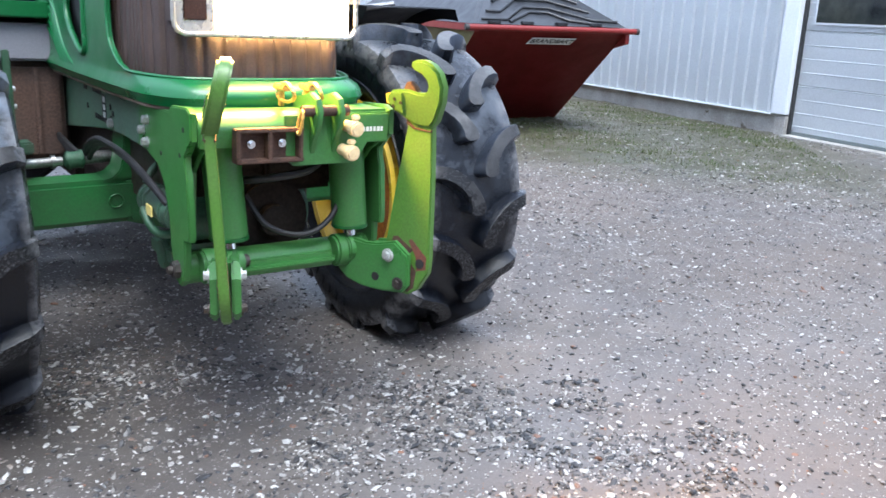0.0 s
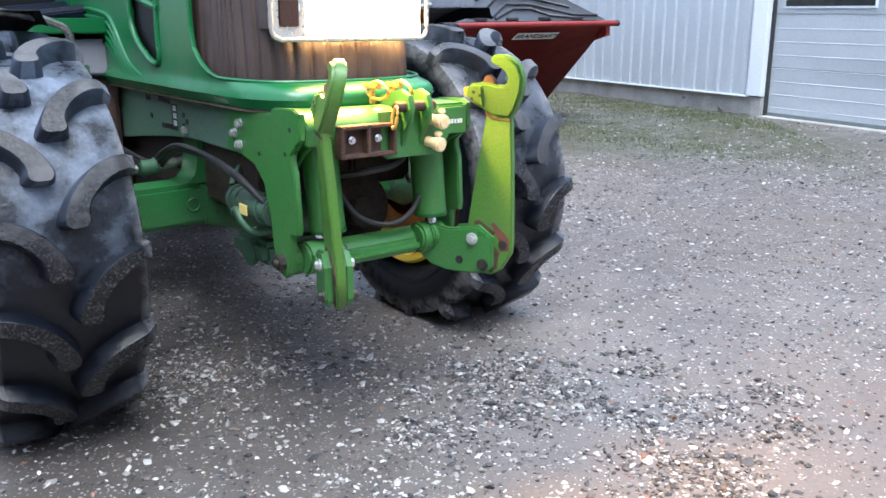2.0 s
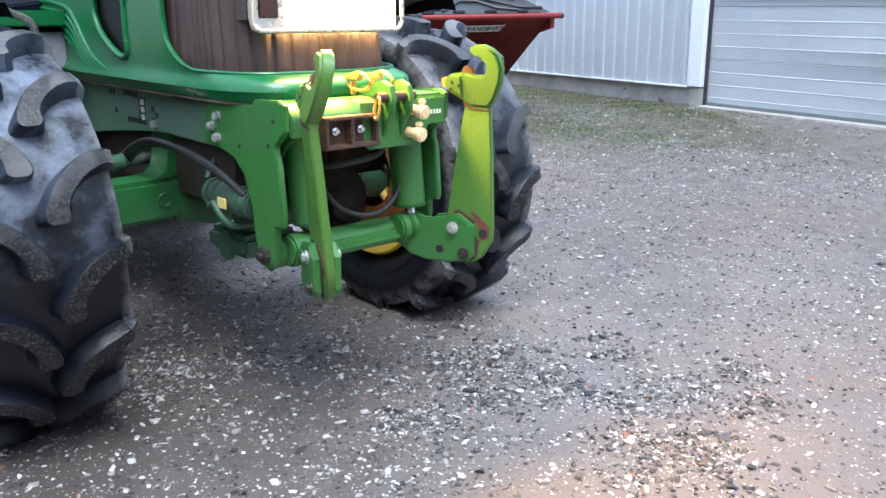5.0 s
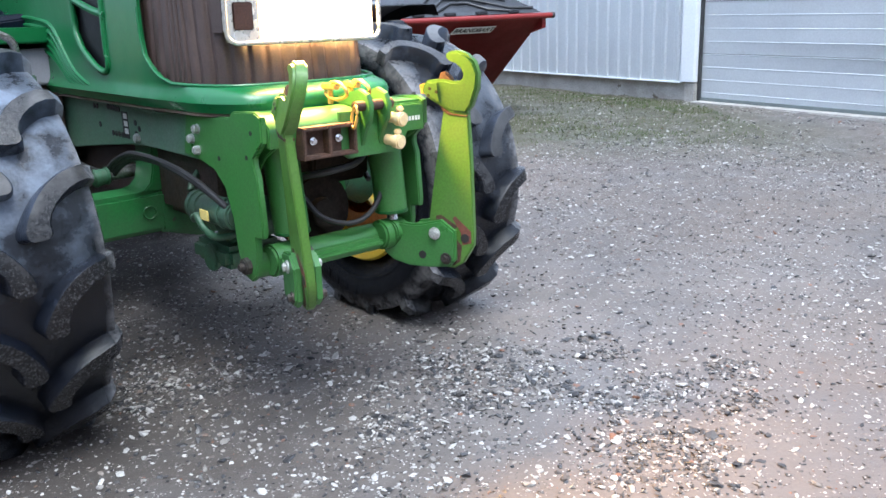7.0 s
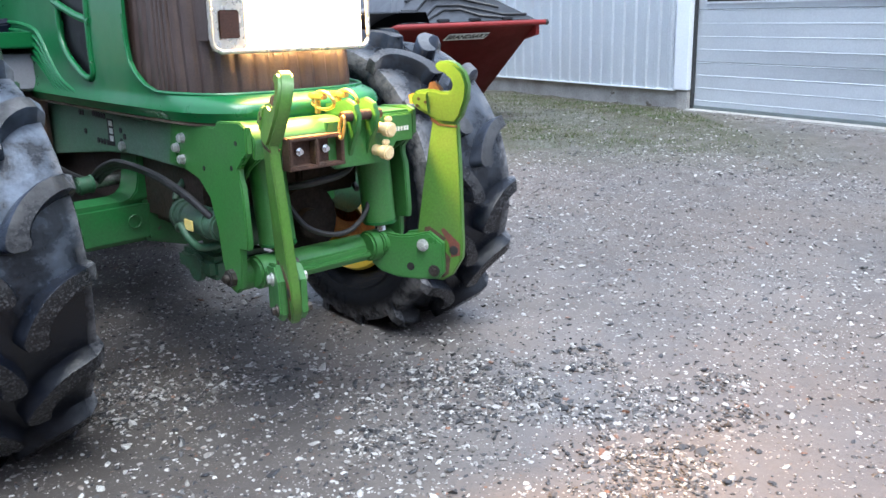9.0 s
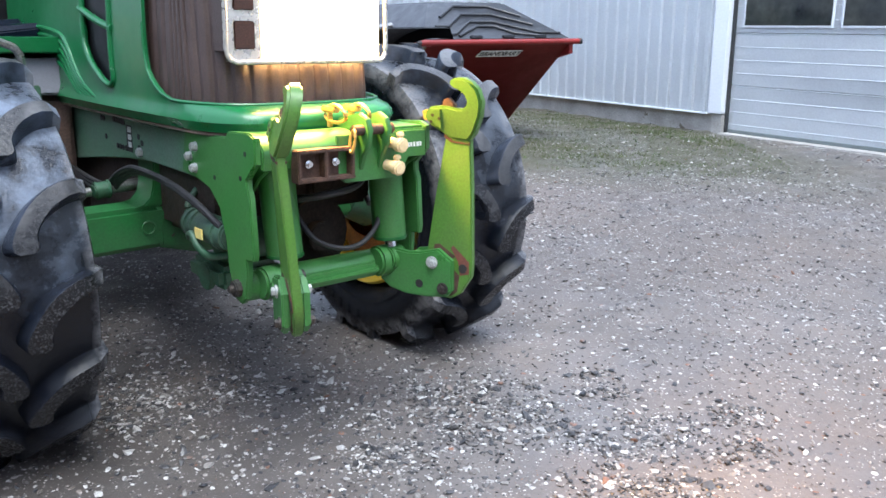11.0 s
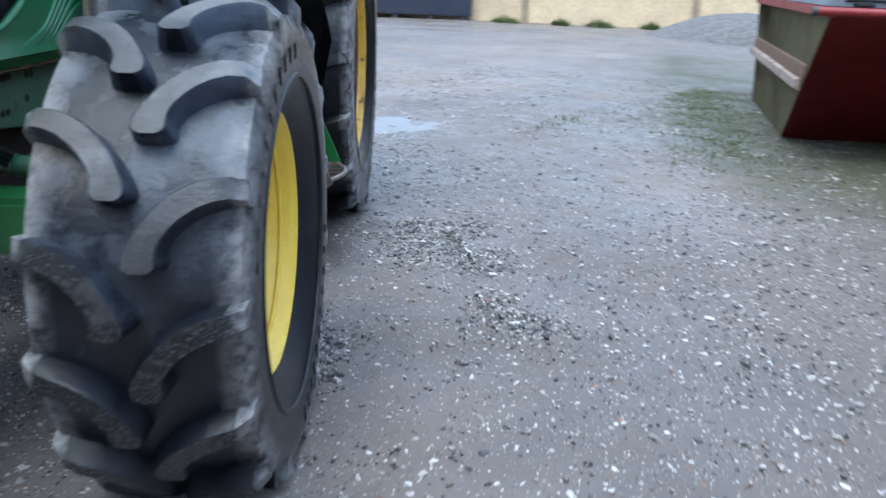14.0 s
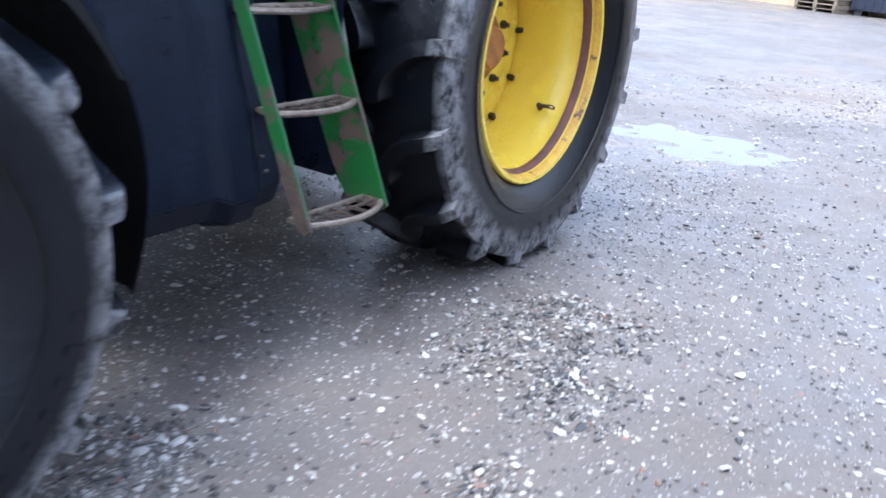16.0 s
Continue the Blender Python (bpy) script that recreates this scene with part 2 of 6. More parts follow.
def rubber(name, black, dust, thin, dry, reach, half, scuffed, stony=0.0, inner=0.80):
    """Tyre rubber: black, with a film of pale dust that thins out away from the tyre's top."""
    m = bpy.data.materials.new(name)
    m.use_nodes = True
    n, l = m.node_tree.nodes, m.node_tree.links
    bsdf = n["Principled BSDF"]
    tc = n.new("ShaderNodeTexCoord")

    def noise_at(scale, detail=7, rough=0.62):
        t = n.new("ShaderNodeTexNoise")
        t.inputs["Scale"].default_value, t.inputs["Detail"].default_value, t.inputs["Roughness"].default_value = scale, detail, rough
        l.new(tc.outputs["Object"], t.inputs["Vector"])
        return t.outputs["Fac"]

    def remap(src, a, b, lo, hi):
        r = n.new("ShaderNodeMapRange")
        for i, v in enumerate((a, b, lo, hi)):
            r.inputs[i + 1].default_value = v
        l.new(src, r.inputs[0])
        return r.outputs[0]

    def product(a, b):
        x = n.new("ShaderNodeMath")
        x.operation = "MULTIPLY"
        l.new(a, x.inputs[0])
        l.new(b, x.inputs[1])
        return x.outputs[0]

    far = n.new("ShaderNodeVectorMath")
    far.operation = "DISTANCE"
    l.new(tc.outputs["Object"], far.inputs[0])
    far.inputs[1].default_value = (0.0, 0.0, reach)
    ragged = n.new("ShaderNodeMath")
    ragged.operation = "MULTIPLY_ADD"
    l.new(noise_at(4.0), ragged.inputs[0])
    ragged.inputs[1].default_value = 0.55
    l.new(far.outputs["Value"], ragged.inputs[2])
    film = remap(ragged.outputs[0], reach * 1.36 + 0.275, reach * 0.92 + 0.275, 0.0, 1.0)
    film = product(film, remap(noise_at(5.0, 9, 0.64), 0.45, 0.59, thin, dry))
    film = product(film, remap(noise_at(70.0, 5, 0.7), 0.30, 0.70, 0.80, 1.10))
    if stony:
        # grit pressed into the worn lug faces
        grit = n.new("ShaderNodeMath")
        grit.operation = "MAXIMUM"
        l.new(film, grit.inputs[0])
        l.new(remap(noise_at(120.0, 6, 0.8), 0.53, 0.59, 0.0, stony), grit.inputs[1])
        film = grit.outputs[0]
    # the side walls are wiped cleaner than the tread
    flat = n.new("ShaderNodeVectorMath")
    flat.operation = "MULTIPLY"
    flat.inputs[1].default_value = (0.0, 1.0, 1.0)
    l.new(tc.outputs["Object"], flat.inputs[0])
    size = n.new("ShaderNodeVectorMath")
    size.operation = "LENGTH"
    l.new(flat.outputs[0], size.inputs[0])
    film = product(film, remap(size.outputs["Value"], reach * 0.76, reach * 0.88, 0.03, 1.0))
    mix = n.new("ShaderNodeMixRGB")
    mix.inputs[1].default_value, mix.inputs[2].default_value = (*black, 1), (*dust, 1)
    l.new(film, mix.inputs[0])
    # stones have scoured the shoulders pale
    axle = n.new("ShaderNodeSeparateXYZ")
    l.new(tc.outputs["Object"], axle.inputs[0])
    off = n.new("ShaderNodeMath")
    off.operation = "ABSOLUTE"
    l.new(axle.outputs[0], off.inputs[0])
    shoulder = product(remap(off.outputs[0], half * inner, half * 0.93, 0.0, 1.0), remap(size.outputs["Value"], reach * 0.75, reach * 0.83, 0.0, 1.0))
    shoulder = product(shoulder, remap(noise_at(13.0, 9, 0.72), 0.40, 0.58, 0.05, scuffed))
    scuff = n.new("ShaderNodeMixRGB")
    scuff.inputs[2].default_value = (0.235, 0.235, 0.245, 1)
    l.new(shoulder, scuff.inputs[0])
    l.new(mix.outputs[0], scuff.inputs[1])
    l.new(scuff.outputs[0], bsdf.inputs["Base Color"])
    l.new(remap(film, 0.0, 0.6, 0.22, 0.50), bsdf.inputs["Roughness"])
    l.new(remap(size.outputs["Value"], reach * 0.78, reach * 0.90, 0.34, 0.36), bsdf.inputs["Specular IOR Level"])
    b = n.new("ShaderNodeBump")
    b.inputs["Strength"].default_value, b.inputs["Distance"].default_value = 0.30, 0.005
    worn = n.new("ShaderNodeMath")
    l.new(noise_at(110.0, 4), worn.inputs[0])
    l.new(remap(noise_at(22.0, 8, 0.7), 0.3, 0.7, 0.0, 1.6), worn.inputs[1])
    l.new(worn.outputs[0], b.inputs["Height"])
    l.new(b.outputs[0], bsdf.inputs["Normal"])
    return m


rubber_mat = rubber("dusty_tyre_rubber", (0.0040, 0.0055, 0.0090), (0.185, 0.225, 0.295), 0.06, 0.85, 0.72, 0.245, 0.55)
rubber_left = rubber("scuffed_tyre_rubber", (0.0042, 0.0060, 0.0105), (0.15, 0.175, 0.215), 0.0, 0.52, 0.72, 0.245, 0.80, inner=0.66)
# the sky's blue glint on wet flanks is put into their dust colour
flank_mat = rubber("glint_tinted_lug_flank", (0.004, 0.0055, 0.010), (0.075, 0.096, 0.14), 0.2, 0.7, 0.72, 0.245, 0.2)
lug_mat = rubber("stony_scuffed_tread", (0.007, 0.0075, 0.009), (0.115, 0.115, 0.118), 0.12, 0.90, 0.72, 0.245, 0.3, 0.42)
lug_left = rubber("gritty_scuffed_tread", (0.0065, 0.0075, 0.010), (0.15, 0.152, 0.158), 0.25, 0.85, 0.72, 0.245, 0.3, 0.34)
step_green = surface("step_paint", (0.009, 0.095, 0.022), (0.014, 0.075, 0.024), 0.42, scale=6, fine=110, amount=0.7, bump=0.12, wear=(0.075, 0.055, 0.048), wear_at=0.53, wear_scale=5, grain=0.2)
rubber_rear = rubber("worn_rear_tyre_rubber", (0.0045, 0.0055, 0.008), (0.10, 0.10, 0.11), 0.08, 0.45, 0.93, 0.31, 0.9)


def glowing(name, colour, strength):
    m = bpy.data.materials.new(name)
    m.use_nodes = True
    b = m.node_tree.nodes["Principled BSDF"]
    b.inputs["Base Color"].default_value = (0.8, 0.8, 0.8, 1)
    b.inputs["Emission Color"].default_value = (*colour, 1)
    b.inputs["Emission Strength"].default_value = strength
    return m


bulb_mat = glowing("lit_headlamp", (1.0, 0.62, 0.24), 22.0)
amber_mat = surface("brown_unlit_lamp_lens", (0.055, 0.024, 0.016), (0.04, 0.018, 0.012), 0.15, scale=20, fine=200, amount=0.6, bump=0.05)
pane_mat = surface("dark_window_pane", (0.012, 0.016, 0.018), (0.05, 0.055, 0.045), 0.06, scale=1.4, fine=8, amount=0.9, bump=0.0)


def ground_material():
    m = bpy.data.materials.new("wet_gravel_yard")
    m.use_nodes = True
    n, l = m.node_tree.nodes, m.node_tree.links
    bsdf = n["Principled BSDF"]
    tc = n.new("ShaderNodeTexCoord")

    def noise_at(scale, detail=6, rough=0.6):
        t = n.new("ShaderNodeTexNoise")
        t.inputs["Scale"].default_value, t.inputs["Detail"].default_value, t.inputs["Roughness"].default_value = scale, detail, rough
        l.new(tc.outputs["Object"], t.inputs["Vector"])
        return t.outputs["Fac"]

    def remap(src, a, b, lo=0.0, hi=1.0):
        r = n.new("ShaderNodeMapRange")
        for i, v in enumerate((a, b, lo, hi)):
            r.inputs[i + 1].default_value = v
        l.new(src, r.inputs[0])
        return r.outputs[0]

    def mixed(fac, a, b):
        x = n.new("ShaderNodeMixRGB")
        for sock, v in ((x.inputs[0], fac), (x.inputs[1], a), (x.inputs[2], b)):
            if isinstance(v, tuple):
                sock.default_value = (*v, 1)
            else:
                l.new(v, sock)
        return x.outputs[0]

    def times(a, b):
        x = n.new("ShaderNodeMath")
        x.operation = "MULTIPLY"
        for sock, v in ((x.inputs[0], a), (x.inputs[1], b)):
            if isinstance(v, float):
                sock.default_value = v
            else:
                l.new(v, sock)
        return x.outputs[0]

    big, mid, small = noise_at(0.55, 5), noise_at(3.5, 7), noise_at(60, 6, 0.7)
    soil = mixed(remap(big, 0.38, 0.62), (0.120, 0.102, 0.092), (0.148, 0.144, 0.148))
    soil = mixed(remap(mid, 0.35, 0.7), soil, (0.160, 0.139, 0.125))
    soil = mixed(remap(small, 0.35, 0.75, 0, 0.55), soil, (0.085, 0.075, 0.07))
    # tan mud and darker damp streaks across the far yard
    soil = mixed(remap(noise_at(0.23, 6, 0.6), 0.50, 0.60, 0.0, 0.55), soil, (0.205, 0.160, 0.130))
    soil = mixed(remap(noise_at(0.40, 8, 0.68), 0.56, 0.66, 0.0, 0.55), soil, (0.090, 0.088, 0.086))
    # a ragged damp patch, darkened further for the shade round the front tyre
    shady_damp = n.new("ShaderNodeVectorMath")
    shady_damp.operation = "DISTANCE"
    l.new(tc.outputs["Object"], shady_damp.inputs[0])
    shady_damp.inputs[1].default_value = (-1.5, 2.2, 0.0)
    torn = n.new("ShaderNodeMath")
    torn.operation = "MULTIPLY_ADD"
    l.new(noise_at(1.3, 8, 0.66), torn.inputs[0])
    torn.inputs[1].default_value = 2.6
    l.new(shady_damp.outputs["Value"], torn.inputs[2])
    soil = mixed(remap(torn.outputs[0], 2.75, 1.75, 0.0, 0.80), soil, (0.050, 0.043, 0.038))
    # shade under the tractor, painted into the soil as a ragged dark patch
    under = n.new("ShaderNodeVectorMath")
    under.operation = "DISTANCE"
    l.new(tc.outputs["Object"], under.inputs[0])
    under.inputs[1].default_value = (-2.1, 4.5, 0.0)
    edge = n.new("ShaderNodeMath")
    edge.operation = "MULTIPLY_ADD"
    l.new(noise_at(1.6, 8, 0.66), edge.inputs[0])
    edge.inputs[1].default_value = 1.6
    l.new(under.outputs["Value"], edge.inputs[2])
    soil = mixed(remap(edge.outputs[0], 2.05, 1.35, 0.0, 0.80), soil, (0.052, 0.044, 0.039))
    # browner damp soil along the track beside the tractor
    lane = n.new("ShaderNodeVectorMath")
    lane.operation = "DISTANCE"
    l.new(tc.outputs["Object"], lane.inputs[0])
    lane.inputs[1].default_value = (1.3, 5.6, 0.0)
    loose = n.new("ShaderNodeMath")
    loose.operation = "MULTIPLY_ADD"
    l.new(noise_at(0.9, 8, 0.66), loose.inputs[0])
    loose.inputs[1].default_value = 2.8
    l.new(lane.outputs["Value"], loose.inputs[2])
    soil = mixed(remap(loose.outputs[0], 3.9, 2.6, 0.0, 0.55), soil, (0.082, 0.067, 0.058))
    heights = [(small, 0.35)]
    # embedded stones of three sizes
    for scale, share, warp in ((34, 0.06, 0.2), (75, 0.10, 0.2), (150, 0.14, 0.2)):
        v = n.new("ShaderNodeTexVoronoi")
        v.inputs["Scale"].default_value = scale
        v.inputs["Randomness"].default_value = 1.0
        l.new(tc.outputs["Object"], v.inputs["Vector"])
        sep = n.new("ShaderNodeSeparateColor")
        l.new(v.outputs["Color"], sep.inputs[0])
        stone = times(remap(v.outputs["Distance"], 0.42, 0.34), remap(sep.outputs[0], 1 - share, 1 - share + 0.01))
        tone = n.new("ShaderNodeValToRGB")
        tone.color_ramp.interpolation = "CONSTANT"
        tone.color_ramp.elements[0].color = (0.075, 0.073, 0.074, 1)
        tone.color_ramp.elements[1].position, tone.color_ramp.elements[1].color = 0.22, (0.16, 0.14, 0.13, 1)
        for at, c in ((0.52, (0.30, 0.28, 0.26)), (0.70, (0.50, 0.48, 0.46)), (0.95, (0.22, 0.11, 0.07))):
            e = tone.color_ramp.elements.new(at)
            e.color = (*c, 1)
        l.new(sep.outputs[1], tone.inputs[0])
        soil = mixed(stone, soil, tone.outputs[0])
        heights.append((stone, 0.5))
    # moss and thin turf beside the building and the skip
    geo = n.new("ShaderNodeSeparateXYZ")
    l.new(tc.outputs["Object"], geo.inputs[0])
    along = n.new("ShaderNodeMath")
    along.operation = "MULTIPLY_ADD"
    l.new(geo.outputs[0], along.inputs[0])
    along.inputs[1].default_value = 0.32
    l.new(geo.outputs[1], along.inputs[2])
    patch = times(remap(along.outputs[0], 7.0, 8.4), remap(along.outputs[0], 17.5, 14.0))
    # its edge towards the track runs back past the tractor
    dot = n.new("ShaderNodeVectorMath")
    dot.operation = "DOT_PRODUCT"
    l.new(tc.outputs["Object"], dot.inputs[0])
    dot.inputs[1].default_value = (0.879, 0.478, 0.0)
    side = times(remap(dot.outputs["Value"], 2.85, 3.75), remap(geo.outputs[0], 4.3, 3.1))
    moss = times(times(patch, side), remap(noise_at(1.7, 9, 0.74), 0.32, 0.47))
    soil = mixed(times(moss, remap(noise_at(45, 5, 0.7), 0.32, 0.54, 0.22, 0.90)), soil, (0.044, 0.046, 0.016))
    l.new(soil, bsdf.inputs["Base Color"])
    wet = remap(noise_at(0.8, 6, 0.65), 0.42, 0.62, 0.30, 0.68)
    # a soaked hollow past the rear wheel
    away = n.new("ShaderNodeVectorMath")
    away.operation = "DISTANCE"
    l.new(tc.outputs["Object"], away.inputs[0])
    away.inputs[1].default_value = (-3.55, 7.8, 0.0)
    ragged = n.new("ShaderNodeMath")
    ragged.operation = "MULTIPLY_ADD"
    l.new(noise_at(2.2, 8, 0.65), ragged.inputs[0])
    ragged.inputs[1].default_value = 1.8
    l.new(away.outputs["Value"], ragged.inputs[2])
    soaked = remap(ragged.outputs[0], 1.75, 1.25)
    keep = n.new("ShaderNodeMath")
    keep.operation = "SUBTRACT"
    keep.inputs[0].default_value = 1.0
    l.new(soaked, keep.inputs[1])
    drier = n.new("ShaderNodeMath")
    drier.operation = "MULTIPLY_ADD"
    l.new(wet, drier.inputs[0])
    l.new(keep.outputs[0], drier.inputs[1])
    drier.inputs[2].default_value = 0.06
    l.new(drier.outputs[0], bsdf.inputs["Roughness"])
    total = None
    for src, k in heights:
        part_h = times(src, float(k))
        if total is None:
            total = part_h
        else:
            x = n.new("ShaderNodeMath")
            l.new(total, x.inputs[0])
            l.new(part_h, x.inputs[1])
            total = x.outputs[0]
    b = n.new("ShaderNodeBump")
    b.inputs["Strength"].default_value, b.inputs["Distance"].default_value = 0.7, 0.008
    l.new(total, b.inputs["Height"])
    l.new(b.outputs[0], bsdf.inputs["Normal"])
    return m


def pebble_material(name, stops):
    """Flint of many tones; stops: where along a random number each tone lies."""
    m = bpy.data.materials.new(name)
    m.use_nodes = True
    n, l = m.node_tree.nodes, m.node_tree.links
    bsdf = n["Principled BSDF"]
    g = n.new("ShaderNodeNewGeometry")
    tone = n.new("ShaderNodeValToRGB")
    tone.color_ramp.elements[0].color = (0.035, 0.036, 0.04, 1)
    tone.color_ramp.elements[1].position, tone.color_ramp.elements[1].color = 1.0, (0.50, 0.49, 0.47, 1)
    for at, c in zip(stops, ((0.055, 0.054, 0.056), (0.12, 0.108, 0.10), (0.15, 0.125, 0.11), (0.19, 0.09, 0.055), (0.17, 0.155, 0.14), (0.29, 0.275, 0.26), (0.42, 0.41, 0.395))):
        e = tone.color_ramp.elements.new(at)
        e.color = (*c, 1)
    l.new(g.outputs["Random Per Island"], tone.inputs[0])
    tc = n.new("ShaderNodeTexCoord")
    t = n.new("ShaderNodeTexNoise")
    t.inputs["Scale"].default_value, t.inputs["Detail"].default_value = 130, 5
    l.new(tc.outputs["Object"], t.inputs["Vector"])
    mix = n.new("ShaderNodeMixRGB")
    mix.blend_type = "MULTIPLY"
    mix.inputs[0].default_value = 0.6
    l.new(tone.outputs[0], mix.inputs[1])
    r = n.new("ShaderNodeMapRange")
    r.inputs[1].default_value, r.inputs[2].default_value, r.inputs[3].default_value, r.inputs[4].default_value = 0.3, 0.7, 0.55, 1.25
    l.new(t.outputs["Fac"], r.inputs[0])
    l.new(r.outputs[0], mix.inputs[2])
    l.new(mix.outputs[0], bsdf.inputs["Base Color"])
    bsdf.inputs["Roughness"].default_value = 0.38
    b = n.new("ShaderNodeBump")
    b.inputs["Strength"].default_value, b.inputs["Distance"].default_value = 0.4, 0.002
    l.new(t.outputs["Fac"], b.inputs["Height"])
    l.new(b.outputs[0], bsdf.inputs["Normal"])
    return m


def water_material():
    m = bpy.data.materials.new("puddle_water")
    m.use_nodes = True
    n, l = m.node_tree.nodes, m.node_tree.links
    b = n["Principled BSDF"]
    b.inputs["Base Color"].default_value = (0.15, 0.15, 0.15, 1)
    b.inputs["Roughness"].default_value = 0.03
    b.inputs["IOR"].default_value = 1.33
    b.inputs["Specular IOR Level"].default_value = 1.0
    t = n.new("ShaderNodeTexNoise")
    t.inputs["Scale"].default_value = 14
    k = n.new("ShaderNodeBump")
    k.inputs["Strength"].default_value, k.inputs["Distance"].default_value = 0.08, 0.002
    l.new(t.outputs["Fac"], k.inputs["Height"])
    l.new(k.outputs[0], b.inputs["Normal"])
    return m


yard_mat, water_mat = ground_material(), water_material()
stone_mat = pebble_material("loose_flint_stones", (0.22, 0.36, 0.435, 0.445, 0.455, 0.62, 0.76))
drift_mat = pebble_material("heaped_flint_stones", (0.42, 0.60, 0.69, 0.70, 0.715, 0.82, 0.92))


# ---- building blocks ----
class Shape:
    """Collects simple solids into one bmesh."""

    def __init__(self):
        self.bm = bmesh.new()

    def add(self, other, m=None):
        if m is not None:
            bmesh.ops.transform(other, matrix=m, verts=other.verts)
        me = bpy.data.meshes.new("tmp")
        other.to_mesh(me)
        other.free()
        self.bm.from_mesh(me)
        bpy.data.meshes.remove(me)
        return self

    def box(self, lo, hi, bevel=0.004, m=None):
        b = bmesh.new()
        bmesh.ops.create_cube(b, size=1)
        for v in b.verts:
            v.co = Vector([(lo[i] + hi[i]) / 2 + v.co[i] * (hi[i] - lo[i]) for i in range(3)])
        if bevel:
            bmesh.ops.bevel(b, geom=b.edges[:], offset=bevel, segments=2, affect="EDGES", clamp_overlap=True)
        return self.add(b, m)

    def cyl(self, p0, p1, r, r2=None, seg=20, bevel=0.0):
        p0, p1 = Vector(p0), Vector(p1)
        b = bmesh.new()
        d = p1 - p0
        bmesh.ops.create_cone(b, cap_ends=True, segments=seg, radius1=r, radius2=r if r2 is None else r2, depth=d.length)
        if bevel:
            rims = [e for e in b.edges if abs(e.verts[0].co.z - e.verts[1].co.z) < 1e-6]
            bmesh.ops.bevel(b, geom=rims, offset=bevel, segments=2, affect="EDGES", clamp_overlap=True)
        turn = d.to_track_quat("Z", "Y").to_matrix().to_4x4()
        return self.add(b, Matrix.Translation((p0 + p1) / 2) @ turn)

    def prism(self, outline, depth, m, bevel=0.003):
        """A flat outline in x, y, thick in z from 0 to depth, moved by m."""
        b = bmesh.new()
        f = b.faces.new([b.verts.new((x, y, 0)) for x, y in outline])
        ext = bmesh.ops.extrude_face_region(b, geom=[f])
        bmesh.ops.translate(b, vec=(0, 0, depth), verts=[v for v in ext["geom"] if isinstance(v, bmesh.types.BMVert)])
        bmesh.ops.recalc_face_normals(b, faces=b.faces)
        if bevel:
            rims = [e for e in b.edges if abs(e.verts[0].co.z - e.verts[1].co.z) < 1e-6]
            bmesh.ops.bevel(b, geom=rims, offset=bevel, segments=2, affect="EDGES", clamp_overlap=True)
        return self.add(b, m)

    def tube(self, pts, r, seg=10, closed=False):
        pts = [Vector(p) for p in pts]
        b = bmesh.new()
        rings = []
        up = Vector((0.13, 0.21, 0.97)).normalized()
        for i, p in enumerate(pts):
            a = pts[i - 1] if i or closed else p
            c = pts[(i + 1) % len(pts)] if i < len(pts) - 1 or closed else p
            d = (c - a).normalized()
            x = d.cross(up)
            x = (x if x.length > 0.1 else d.cross(Vector((1, 0, 0)))).normalized()
            y = d.cross(x)
            rings.append([b.verts.new(p + r * (math.cos(k * 2 * math.pi / seg) * x + math.sin(k * 2 * math.pi / seg) * y)) for k in range(seg)])
        pairs = list(zip(rings, rings[1:])) + ([(rings[-1], rings[0])] if closed else [])
        for r0, r1 in pairs:
            for k in range(seg):
                b.faces.new((r0[k], r0[(k + 1) % seg], r1[(k + 1) % seg], r1[k]))
        if not closed:
            b.faces.new(rings[0]), b.faces.new(rings[-1][::-1])
        bmesh.ops.recalc_face_normals(b, faces=b.faces)
        return self.add(b)

    def turned(self, profile, seg=64, m=None, closed=False):
        """A profile of (x, r) turned about the x axis."""
        b = bmesh.new()
        rings = []
        for x, r in profile:
            if r < 1e-5:
                rings.append([b.verts.new((x, 0, 0))] * seg)
            else:
                rings.append([b.verts.new((x, -r * math.cos(2 * math.pi * k / seg), r * math.sin(2 * math.pi * k / seg))) for k in range(seg)])
        pairs = list(zip(rings, rings[1:])) + ([(rings[-1], rings[0])] if closed else [])
        for r0, r1 in pairs:
            for k in range(seg):
                vs = []
                for v in (r0[k], r0[(k + 1) % seg], r1[(k + 1) % seg], r1[k]):
                    if v not in vs:
                        vs.append(v)
                if len(vs) > 2:
                    b.faces.new(vs)
        bmesh.ops.recalc_face_normals(b, faces=b.faces)
        return self.add(b, m)


def smooth_path(pts, steps=6):
    """A Catmull-Rom curve through the points."""
    p = [Vector(v) for v in pts]
    p = [2 * p[0] - p[1], *p, 2 * p[-1] - p[-2]]
    out = []
    for i in range(1, len(p) - 2):
        for k in range(steps):
            t = k / steps
            out.append(0.5 * ((2 * p[i]) + (p[i + 1] - p[i - 1]) * t + (2 * p[i - 1] - 5 * p[i] + 4 * p[i + 1] - p[i + 2]) * t * t + (3 * p[i] - p[i - 1] - 3 * p[i + 1] + p[i + 2]) * t**3))
    return out + [p[-2]]


